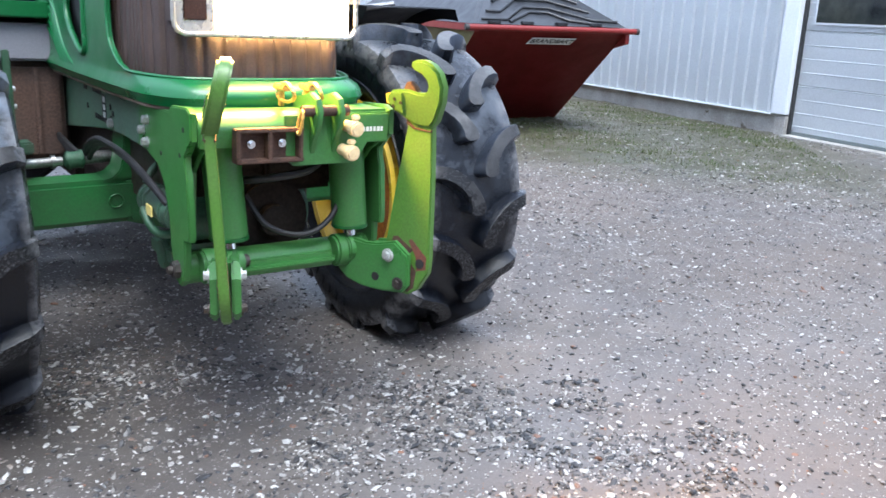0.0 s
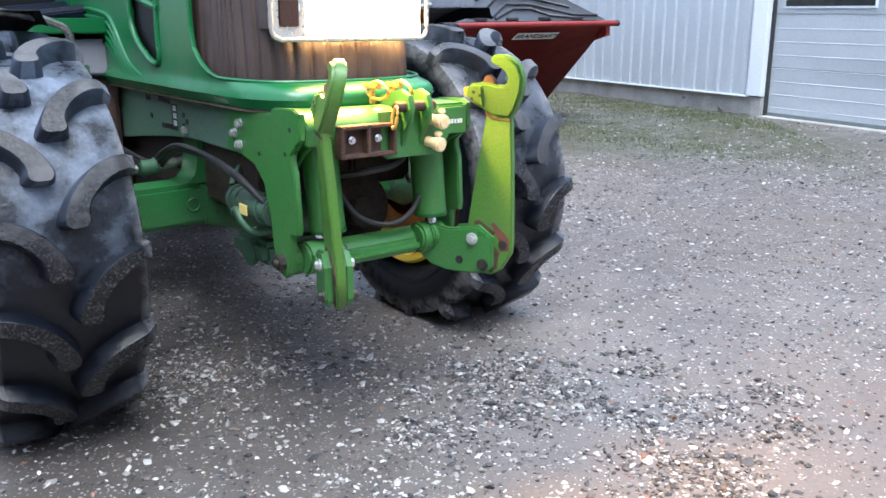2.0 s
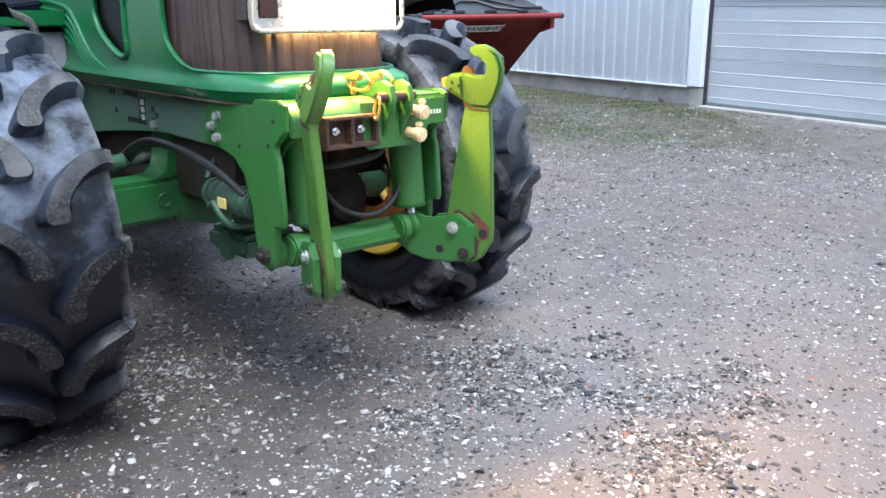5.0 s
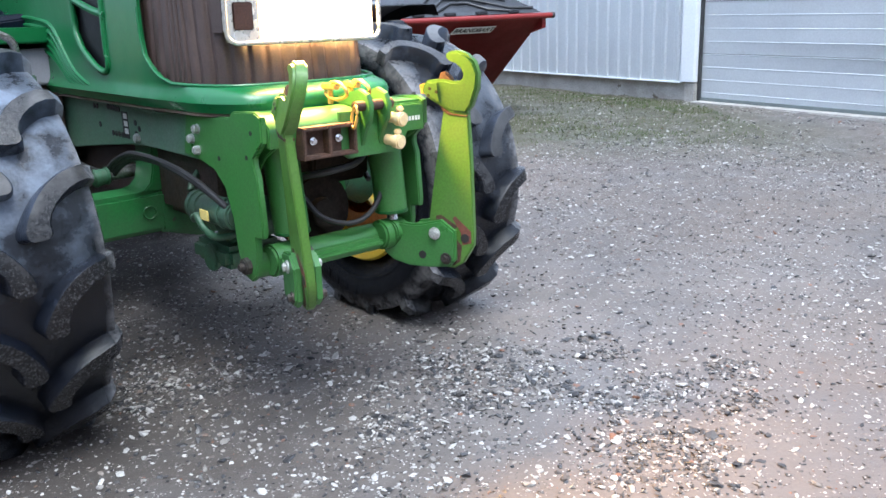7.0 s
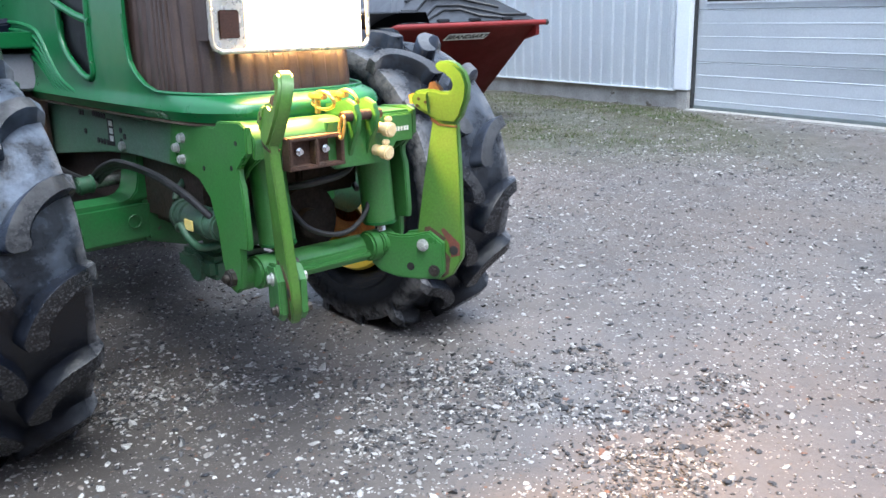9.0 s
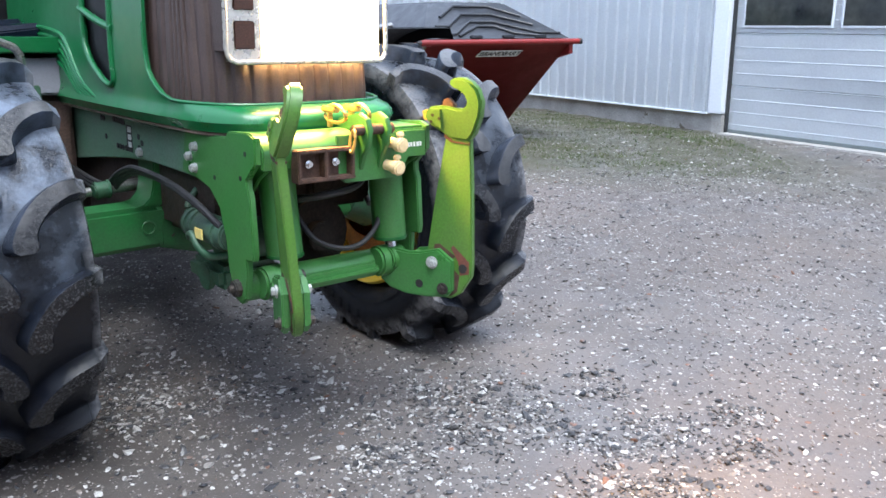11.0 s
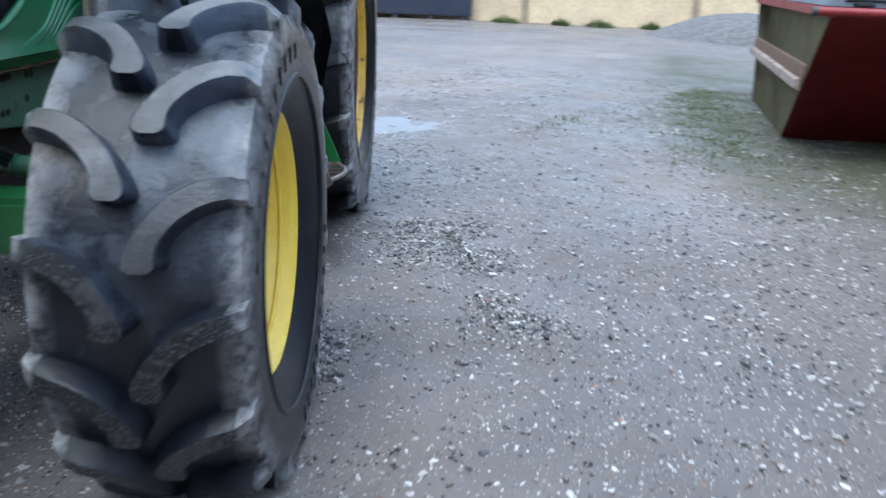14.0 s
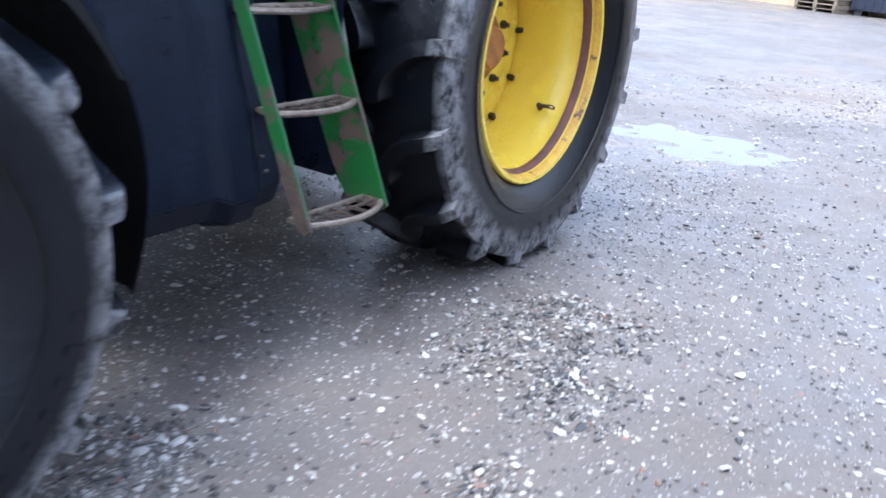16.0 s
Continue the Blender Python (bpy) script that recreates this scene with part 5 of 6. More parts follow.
for y in (1.305, 1.662):
    pl = Shape()
    w0, w1 = (0.055, 0.055) if y < 1.5 else (0.19, 0.21)
    o = [(lean_n(0.47) - w0 * 0.9, 0.475), (lean_n(0.46) - 0.025, 0.462), (lean_n(0.47), 0.482), (lean_n(1.45), 1.45), (lean_n(1.45) - w1, 1.45), (lean_n(0.60) - w0, 0.60)]
    pl.prism(o, 0.012, Matrix(((1, 0, 0, 0), (0, 0, 1, y - 0.006), (0, 1, 0, 0), (0, 0, 0, 1))), 0.003)
    side = part("stringer", pl, step_green if y < 1.5 else green_worn, ladder, "green stringer plate with worn brown patches")
    if y < 1.5:
        foot = Shape()
        foot.prism([(lean_n(0.47) - w0 * 0.9 - 0.001, 0.474), (lean_n(0.46) - 0.025, 0.461), (lean_n(0.47) + 0.001, 0.481), (lean_n(0.70) + 0.001, 0.70), (lean_n(0.66) - 0.02, 0.66), (lean_n(0.69) - 0.035, 0.69), (lean_n(0.63) - w0 - 0.001, 0.63)], 0.015, Matrix(((1, 0, 0, 0), (0, 0, 1, y - 0.0075), (0, 1, 0, 0), (0, 0, 0, 1))), 0.002)
        part("worn_foot", foot, tread_mat, side, "bare brown foot of the stringer")
    for z in (0.62, 0.66, 0.92, 0.96):
        hl = Shape()
        hl.cyl((lean_n(z) - 0.12, y - 0.0075, z), (lean_n(z) - 0.12, y + 0.0075, z), 0.006, seg=10)
        part("bolt_hole", hl, black_mat, side)
for z in (0.492, 0.792, 1.062):
    n0 = lean_n(z)
    st = Shape()
    front = [(n0 - 0.015 + 0.055 * math.sin(math.pi * k / 14) ** 0.8, 1.311 + 0.345 * k / 14, z) for k in range(15)]
    st.tube(front, 0.010, 8)
    st.tube([(n0 - 0.085, 1.311, z), (n0 - 0.085, 1.656, z)], 0.009, 8)
    st.box((n0 - 0.085, 1.311, z - 0.012), (n0 - 0.02, 1.319, z + 0.008), 0.002)
    st.box((n0 - 0.085, 1.648, z - 0.012), (n0 - 0.02, 1.656, z + 0.008), 0.002)
    tread = part("tread", st, tread_steel, ladder, "grated steel tread, edge polished by boots")
    for k in range(5):
        y = 1.353 + 0.065 * k
        br = Shape()
        end = n0 - 0.02 + 0.055 * math.sin(math.pi * (y - 1.311) / 0.345)
        br.box((n0 - 0.085, y - 0.003, z - 0.008), (end, y + 0.003, z + 0.002), 0.001)
        part("tread_bar", br, tread_mat, tread)
    md = Shape()
    md.box((n0 - 0.044, 1.315, z - 0.008), (n0 - 0.038, 1.652, z + 0.002), 0.001)
    part("tread_bar", md, tread_mat, tread)
rp = Shape()
rp.tube([(0.70, 1.72, 1.45), (0.84, 1.73, 0.95), (0.90, 1.74, 0.58)], 0.008, 8)
part("stay_rod", rp, steel, ladder, "thin steel rod behind the steps")
fl = Shape()
fl.box((0.40, 1.672, 0.52), (0.86, 1.70, 1.45), 0.01)
part("rear_panel", fl, tank_mat, tractor, "dark panel between tank and rear wheel")

# ---- front linkage ----
hitch = holder("front_linkage", LEAN_BODY, tractor)
hitch["label"] = "green front three-point linkage, arms folded up"
beam = Shape()
beam.prism([(-0.79, 1.082), (-0.905, 1.082), (-0.935, 1.076), (-0.968, 1.046), (-0.972, 1.030), (-0.962, 0.985), (-0.79, 0.985)], 0.33, side_plate(-0.298), 0.004)
beam.box((0.030, -0.962, 0.985), (0.298, -0.79, 1.082), 0.008)
beam.prism([(-0.05, 1.07), (-0.05, 0.945), (-0.02, 0.925), (0.16, 0.925), (0.20, 0.955), (0.22, 0.985), (0.29, 0.985), (0.29, 1.07)], 0.014, Matrix(((1, 0, 0, 0), (0, 0, 1, -0.974), (0, 1, 0, 0), (0, 0, 0, 1))), 0.003)
part("cross_beam", beam, green, hitch, "green cross beam with chipped edges")
for k in range(8):
    bar = Shape()
    x = 0.175 + 0.0125 * k
    bar.box((x, -0.9765, 1.018), (x + 0.008 if k % 3 else x + 0.0095, -0.9745, 1.032), 0.0004)
    part("mark", bar, white_mat, hitch)
PLATE = [(-0.50, 1.060), (-0.78, 1.066), (-0.80, 1.085), (-0.93, 1.092), (-0.962, 1.080), (-0.962, 1.005), (-0.905, 0.955), (-0.905, 0.93), (-0.918, 0.90), (-0.930, 0.74), (-0.925, 0.715), (-0.885, 0.71), (-0.885, 0.66), (-0.868, 0.585), (-0.835, 0.562), (-0.795, 0.575), (-0.765, 0.66), (-0.755, 0.75), (-0.72, 0.845), (-0.66, 0.895), (-0.55, 0.92), (-0.46, 0.925)]
for s in (1, -1):
    pl = Shape()
    pl.prism(PLATE, 0.022, side_plate(s * 0.308 - 0.011), 0.004)
    sp = part("side_plate", pl, green, hitch, "thick green side plate, edges scuffed brown")
    for y, z in ((-0.905, 1.03), (-0.87, 0.955), (-0.70, 0.935), (-0.83, 0.62)):
        hl = Shape()
        hl.cyl((s * 0.318, y, z), (s * 0.3203, y, z), 0.0075, seg=12)
        part("bolt_hole", hl, black_mat, sp)
    for y, z in ((-0.574, 1.017), (-0.532, 0.982), (-0.565, 0.948)):
        bt = Shape()
        bt.cyl((s * 0.316, y, z), (s * 0.322, y, z), 0.017, seg=18, bevel=0.002)
        bt.cyl((s * 0.320, y, z), (s * 0.337, y, z), 0.0140, seg=6, bevel=0.003)
        part("plate_bolt", bt, white_bolt, sp)
    pv = Shape()
    pv.cyl((s * 0.31, -0.825, 0.612), (s * 0.338, -0.825, 0.612), 0.028, seg=8, bevel=0.004)
    pv.cyl((s * 0.335, -0.825, 0.612), (s * 0.352, -0.825, 0.612), 0.013, seg=12, bevel=0.003)
    part("pivot_pin", pv, dark_bolt, sp)
    web = Shape()
    web.prism([(-0.962, 0.985), (-0.79, 0.985), (-0.79, 0.72), (-0.83, 0.70), (-0.85, 0.90), (-0.90, 0.95)], 0.014, side_plate(s * 0.272 - 0.007), 0.003)
    part("gusset", web, green, hitch)

for s, n_top, n_low in ((1, 0.205, 0.222), (-1, -0.200, -0.180)):
    cy = Shape()
    cy.cyl((n_top, -0.858, 0.985), (n_low, -0.868, 0.705), 0.056, seg=32, bevel=0.006)
    cyl = part("lift_cylinder", cy, green, hitch, "green hydraulic lift cylinder")
    ring = Shape()
    ring.cyl((n_low, -0.868, 0.712), (n_low, -0.8685, 0.698), 0.058, seg=32, bevel=0.003)
    part("gland_ring", ring, green_worn, cyl)
    rod = Shape()
    rod.cyl((n_low, -0.868, 0.70), (n_low - 0.004 * s, -0.885, 0.635), 0.019, seg=20)
    part("piston_rod", rod, chrome, cyl, "chromed piston rod")
    eye = Shape()
    eye.cyl((n_low - 0.028, -0.892, 0.635), (n_low + 0.028, -0.892, 0.635), 0.040, seg=28, bevel=0.005)
    part("rod_eye", eye, green, cyl)
    pin = Shape()
    pin.cyl((n_low - 0.05, -0.892, 0.635), (n_low + 0.05, -0.892, 0.635), 0.019, seg=20, bevel=0.004)
    part("rod_pin", pin, dark_bolt, cyl)

shaft = Shape()
shaft.cyl((-0.30, -0.825, 0.612), (0.30, -0.825, 0.612), 0.046, seg=32)
shaft.cyl((-0.27, -0.868, 0.625), (-0.16, -0.868, 0.625), 0.052, seg=28, bevel=0.008)
shaft.cyl((0.16, -0.868, 0.625), (0.23, -0.868, 0.625), 0.052, seg=28, bevel=0.008)
shaft.box((-0.16, -0.905, 0.585), (0.16, -0.83, 0.628), 0.014)
shaft.box((-0.15, -0.912, 0.603), (0.15, -0.90, 0.612), 0.003)
part("rock_shaft", shaft, green, hitch, "green rock shaft between the arms")

# rocker and folding arm in the arm's own plane: q forward along the toe, z up
ROCKER = [(-0.195, 0.56), (-0.205, 0.61), (-0.190, 0.655), (-0.155, 0.674), (-0.090, 0.668), (-0.050, 0.672), (-0.021, 0.679), (0.021, 0.690), (0.073, 0.654), (0.074, 0.554), (0.052, 0.530), (-0.020, 0.521), (-0.100, 0.521), (-0.160, 0.535)]
CHEEK = [(-0.085, 0.530), (-0.085, 0.668), (-0.021, 0.679), (0.021, 0.690), (0.073, 0.654), (0.074, 0.554), (0.052, 0.530), (-0.020, 0.521)]
ARM = [(0.017, 1.062), (-0.012, 0.866), (-0.034, 0.690), (-0.038, 0.620), (-0.020, 0.560), (0.015, 0.522), (0.060, 0.520), (0.092, 0.540), (0.127, 0.600), (0.128, 0.640), (0.114, 0.895), (0.100, 1.062)]
HEAD = [(-0.029, 1.144), (-0.046, 1.126), (-0.050, 1.106), (-0.032, 1.084), (0.012, 1.058), (0.040, 1.042), (0.096, 1.038), (0.118, 1.062), (0.144, 1.121), (0.152, 1.166), (0.142, 1.205), (0.120, 1.229), (0.094, 1.239), (0.066, 1.238), (0.050, 1.230), (0.047, 1.219), (0.056, 1.208), (0.078, 1.200), (0.095, 1.184), (0.101, 1.166), (0.096, 1.150), (0.083, 1.143), (0.062, 1.143), (0.030, 1.150), (0.0, 1.148)]


def crank(z):
    """The arm leans outwards up to its neck; the hook above leans back in."""
    return 0.034 * (z - 0.55) / 0.495 if z < 1.045 else 0.034 - 0.23 * (z - 1.045)


for s, base, toe in ((1, (0.300, -1.027), 23.0), (-1, (-0.255, -1.030), 20.0)):
    tv = Vector((s * math.sin(radians(toe)), -math.cos(radians(toe)), 0))
    out = Vector((s * math.cos(radians(toe)), math.sin(radians(toe)), 0))

    def in_plane(n0, tv=tv, out=out, base=base):
        return Matrix(((tv.x, 0, out.x, base[0] + out.x * n0), (tv.y, 0, out.y, base[1] + out.y * n0), (0, 1, 0, 0), (0, 0, 0, 1)))

    def cranked(shape, out=out):
        for v in shape.bm.verts:
            v.co += out * crank(v.co.z)
        return shape

    def across(q, z, n0, n1, r, seg, bevel, shape=None, flat=in_plane):
        m = flat(0)
        return (shape or Shape()).cyl(m @ Vector((q, z, n0)), m @ Vector((q, z, n1)), r, seg=seg, bevel=bevel)

    link = Shape()
    link.prism(ROCKER, 0.025, in_plane(-0.041), 0.006)
    link.prism(CHEEK, 0.025, in_plane(0.017), 0.006)
    link.prism([(-0.088, 0.535), (-0.088, 0.662), (-0.052, 0.662), (-0.052, 0.535)], 0.07, in_plane(-0.035), 0.006)
    # boss that carries the cheek back to the shaft
    link.prism([(-0.195, 0.57), (-0.195, 0.65), (-0.08, 0.662), (-0.08, 0.54)], 0.03, in_plane(-0.02), 0.008)
    rk = part("rocker", link, green, hitch, "green rocker with two cheeks holding the folded arm")
    for q, z, mt, r in ((0.001, 0.643, white_bolt, 0.021), (0.041, 0.559, dark_bolt, 0.020)):
        for n0, n1 in ((-0.040, -0.047), (0.041, 0.048)):
            bt = across(q, z, n0, n1, r, 20, 0.002)
            across(q, z, n1, n1 + (n1 - n0) * 1.6, r * 0.66, 6, 0.002, bt)
            part("rocker_bolt", bt, mt, rk)
    part("bolt_hole", across(-0.046, 0.565, -0.0425, -0.039, 0.014, 18, 0), black_mat, rk)
    part("boss", across(-0.062, 0.630, 0.040, 0.047, 0.024, 24, 0.003), green, rk, "round boss on the rocker's cheek")
    # cranked plate with a thicker hooked head welded on
    arm = Shape()
    arm.prism(ARM, 0.028, in_plane(-0.014), 0.004)
    bmesh.ops.bisect_plane(arm.bm, geom=arm.bm.verts[:] + arm.bm.edges[:] + arm.bm.faces[:], plane_co=(0, 0, 1.045), plane_no=(0, 0, 1))
    fa = part("folding_arm", cranked(arm), green_arm, hitch, "green folding lower arm, paint scraped and rust along the edges")
    head = Shape()
    head.prism(HEAD, 0.042, in_plane(-0.021), 0.008)
    head.prism([(-0.030, 1.138), (-0.044, 1.122), (-0.046, 1.108), (-0.030, 1.090), (0.012, 1.070), (0.012, 1.140)], 0.052, in_plane(-0.026), 0.004)
    hk = part("hook_head", cranked(head), green_arm, fa, "heavy open hook with bright worn throat")
    lt = Shape()
    lt.prism([(0.008, 1.146), (0.020, 1.170), (0.036, 1.174), (0.052, 1.158), (0.060, 1.140), (0.030, 1.136)], 0.024, in_plane(-0.012), 0.004)
    part("hook_latch", cranked(lt), rust, fa, "rusty spring latch in the hook's throat")
    lt = Shape()
    lt.prism([(-0.062, 1.100), (-0.064, 1.128), (-0.048, 1.134), (-0.044, 1.098)], 0.020, in_plane(-0.010), 0.004)
    part("latch_lever", cranked(lt), brass, fa, "plated end of the hook's latch")
    for q, z in ((-0.018, 1.118), (0.004, 1.108), (-0.026, 1.096)):
        for n0 in (-0.0275, 0.0245):
            part("bolt_hole", cranked(across(q, z, n0, n0 + 0.003, 0.0055, 12, 0)), black_mat, hk)
    wd = Shape()
    wd.prism([(0.012, 1.058), (0.040, 1.040), (0.102, 1.034), (0.100, 1.026), (0.038, 1.030), (0.010, 1.046)], 0.034, in_plane(-0.017), 0.003)
    part("weld_seam", cranked(wd), rust, fa, "rusty weld under the hook")
    ft = Shape()
    ft.prism([(0.046, 0.640), (0.072, 0.664), (0.010, 0.700), (-0.010, 0.696), (-0.010, 0.560), (0.06, 0.528), (0.082, 0.545), (0.088, 0.60)], 0.0295, in_plane(-0.01475), 0.001)
    part("worn_patch", cranked(ft), rust, fa, "bare rusty metal where the arm swings in the rocker")
    wl2 = Shape()
    wl2.prism([(0.088, 0.60), (0.122, 0.610), (0.120, 0.650), (0.060, 0.700), (0.050, 0.690), (0.080, 0.645)], 0.0297, in_plane(-0.01485), 0.001)
    part("worn_patch", cranked(wl2), rust_light, fa)
    part("pin_hole", cranked(across(0.098, 0.626, -0.0162, 0.0162, 0.015, 20, 0)), black_mat, fa, "open pin hole")

# top link bracket with pin and clips
for x in (0.035, 0.105):
    ear = Shape()
    ear.prism([(-0.80, 1.08), (-0.80, 1.10), (-0.93, 1.125), (-0.975, 1.135), (-1.015, 1.12), (-1.03, 1.085), (-1.02, 1.04), (-0.99, 1.00), (-0.975, 0.96), (-0.955, 0.96), (-0.955, 1.08)], 0.018, side_plate(x - 0.009), 0.003)
    part("top_link_ear", ear, green, hitch, "green top link ear, worn at the pin hole")
pin = Shape()
pin.cyl((-0.01, -0.995, 1.085), (0.14, -0.995, 1.085), 0.016, seg=20, bevel=0.003)
part("top_link_pin", pin, rust, hitch, "rusty brown top link pin")
for x, y0 in ((-0.03, 0.0), (0.05, 0.01)):
    clip = Shape()
    clip.tube([(x + 0.004 * math.sin(2 * a), -0.905 - y0 + 0.055 * math.cos(a) - 0.03, 1.132 + 0.026 * math.sin(a)) for a in np.linspace(0, 2 * math.pi, 26)[:-1]], 0.0055, 8, closed=True)
    clip.cyl((x, -0.905, 1.09), (x, -0.905, 1.15), 0.009, bevel=0.002)
    clip.box((x - 0.012, -0.945, 1.135), (x + 0.012, -0.87, 1.152), 0.004)
    part("linch_clip", clip, brass, hitch, "plated linch pin clip")
ringc = Shape()
ringc.tube([(-0.02 + 0.006 * math.cos(a), -1.01 + 0.012 * math.sin(a), 1.055 + 0.033 * math.cos(a)) for a in np.linspace(0, 2 * math.pi, 22)[:-1]], 0.005, 8, closed=True)
part("clip_ring", ringc, brass, hitch, "plated ring of the clip")

# socket housing and dust caps
sk = Shape()
sk.box((-0.205, -1.005, 1.028), (-0.005, -0.962, 1.040), 0.003)
sk.box((-0.205, -1.005, 0.943), (-0.005, -0.962, 0.955), 0.003)
for x in (-0.199, -0.107, -0.013):
    sk.box((x - 0.006, -1.005, 0.945), (x + 0.006, -0.962, 1.038), 0.003)
sk.box((-0.200, -0.972, 0.945), (-0.010, -0.966, 1.035), 0.001)
socket = part("socket_housing", sk, rust, hitch, "rusty brown steel housing for couplings")
for x in (-0.155, -0.062):
    bt = Shape()
    bt.cyl((x, -0.970, 0.995), (x, -0.984, 0.995), 0.012, seg=20, bevel=0.003)
    bt.cyl((x, -0.984, 0.995), (x, -0.992, 0.995), 0.008, seg=6)
    part("socket_bolt", bt, chrome, socket)
for x, z in ((0.150, 1.038), (0.138, 0.968)):
    dc = Shape()
    dc.cyl((x - 0.006, -0.974, z), (x - 0.003, -1.012, z - 0.002), 0.017, seg=20)
    dc.cyl((x - 0.003, -1.008, z - 0.002), (x, -1.040, z - 0.005), 0.023, seg=28, bevel=0.005)
    cp = part("dust_cap", dc, cap_mat, hitch, "cream dust cap on a hydraulic coupling")
    kn = Shape()
    kn.box((x - 0.012, -1.030, z + 0.020), (x + 0.012, -1.012, z + 0.036), 0.004)
    part("cap_tab", kn, cap_mat, cp)


# ---- machine hall: x along the wall away from the door, y into the yard, z up ----
HALL = pose(3.50, 9.95, 0.0, 0, 0, 121.0)
wall = holder("wall_north", HALL)
tagged(wall, "white ribbed steel wall of a machine hall on concrete plinth", "wall", kind="structure")
cl = Shape()
verts = []
x = 0.19
prof = [(x, 0.0)]
while x < 13:
    prof += [(x + 0.055, 0.0), (x + 0.075, 0.020), (x + 0.125, 0.020), (x + 0.145, 0.0)]
    x += 0.20
prof.append((13.2, 0.0))
lo = [cl.bm.verts.new((a, b, 0.335)) for a, b in prof]
hi = [cl.bm.verts.new((a, b, 4.6)) for a, b in prof]
for i in range(len(prof) - 1):
    cl.bm.faces.new((lo[i], lo[i + 1], hi[i + 1], hi[i]))
bmesh.ops.solidify(cl.bm, geom=cl.bm.faces[:], thickness=0.004)
part("cladding", cl, cladding, wall, "white trapezoid steel sheets", angle=20)
tr = Shape()
tr.box((-0.006, -0.06, 0.335), (0.20, 0.026, 4.6), 0.006)
part("corner_trim", tr, cladding, wall, "flat white corner flashing")
pl = Shape()
pl.box((0.10, -0.25, -0.3), (13.2, -0.035, 0.335), 0.012)
pl.box((-0.006, -0.25, -0.3), (0.16, -0.005, 0.325), 0.012)
part("plinth", pl, concrete, wall, "stained concrete plinth")
back = Shape()
back.box((0.0, -8.0, -0.2), (13.2, -0.25, 4.6), 0.0)
back.box((-17.0, -8.0, -0.2), (0.0, -0.6, 4.6), 0.0)
part("hall_body", back, cladding, wall)
drip = Shape()
drip.box((0.20, -0.03, 0.318), (13.2, 0.042, 0.334), 0.003)
part("drip_edge", drip, cladding, wall)

door = holder("door_1", HALL)
tagged(door, "white sectional overhead door, closed", "garage door", kind="structure")
for j in range(7):
    sec = bmesh.new()
    z0 = 0.071 + 0.605 * j
    pr = []
    for k in range(4):
        zz = z0 + 0.151 * k
        # a shallow pressed rib, and a deeper joint at the top of each section
        deep = -0.112 if k == 3 else -0.0975
        pr += [(zz + 0.001, deep if k == 0 else -0.0955), (zz + 0.006, -0.095), (zz + 0.133, -0.095), (zz + 0.1375, -0.091), (zz + 0.1415, -0.091), (zz + 0.1495, deep)]
    a = [sec.verts.new((-0.03, y, z)) for z, y in pr]
    c = [sec.verts.new((-4.6, y, z)) for z, y in pr]
    for i in range(len(pr) - 1):
        sec.faces.new((a[i], a[i + 1], c[i + 1], c[i]))
    bmesh.ops.solidify(sec, geom=sec.faces[:], thickness=0.03)
    bmesh.ops.recalc_face_normals(sec, faces=sec.faces)
    s2 = Shape()
    s2.add(sec)
    part("door_section", s2, door_mat, door, "white ribbed door section", angle=20)
bk = Shape()
bk.box((-4.7, -0.20, 0.05), (0.0, -0.14, 4.6), 0)
part("door_backing", bk, seal_mat, door)
for j in range(3):
    x1 = -0.13 - 1.24 * j
    fr = Shape()
    fr.box((x1 - 1.17, -0.098, 1.335), (x1, -0.075, 1.75), 0.02)
    wf = part("window_frame", fr, door_mat, door, "white door window frame")
    gl = Shape()
    gl.box((x1 - 1.14, -0.080, 1.362), (x1 - 0.03, -0.071, 1.72), 0.01)
    part("pane", gl, pane_mat, wf, "dark window pane")
for x0, x1 in ((-0.032, -0.008), (-4.66, -4.60)):
    se = Shape()
    se.box((x0, -0.12, 0.10), (x1, -0.045, 4.6), 0.004)
    part("door_seal", se, seal_mat, door, "dark rubber door seal")
bs = Shape()
bs.box((-4.6, -0.12, 0.110), (-0.03, -0.078, 0.150), 0.006)
part("bottom_seal", bs, surface("weathered_seal", (0.17, 0.20, 0.20), (0.11, 0.13, 0.125), 0.6, scale=5, fine=90, amount=0.6, bump=0.1, grain=0.1), door, "weathered grey rubber bottom seal")
sill = Shape()
sill.box((-4.9, -0.25, -0.2), (-0.008, 0.10, 0.112), 0.015)
part("threshold", sill, concrete, door, "worn concrete threshold")

# ---- skip: x across its end, y away along its length ----
skip = holder("waste_skip", pose(-0.67, 9.95, 0.0, 0, 0, 25.0))
tagged(skip, "red waste skip with algae-stained side and black lid", "skip")
Wd, H, OV, LEN = 1.74, 1.20, 1.50, 3.3
zb = 0.085


def skip_panel(pts, thick):
    b = bmesh.new()
    b.faces.new([b.verts.new(p) for p in pts])
    bmesh.ops.solidify(b, geom=b.faces[:], thickness=thick)
    bmesh.ops.recalc_face_normals(b, faces=b.faces)
    s = Shape()
    return s.add(b)


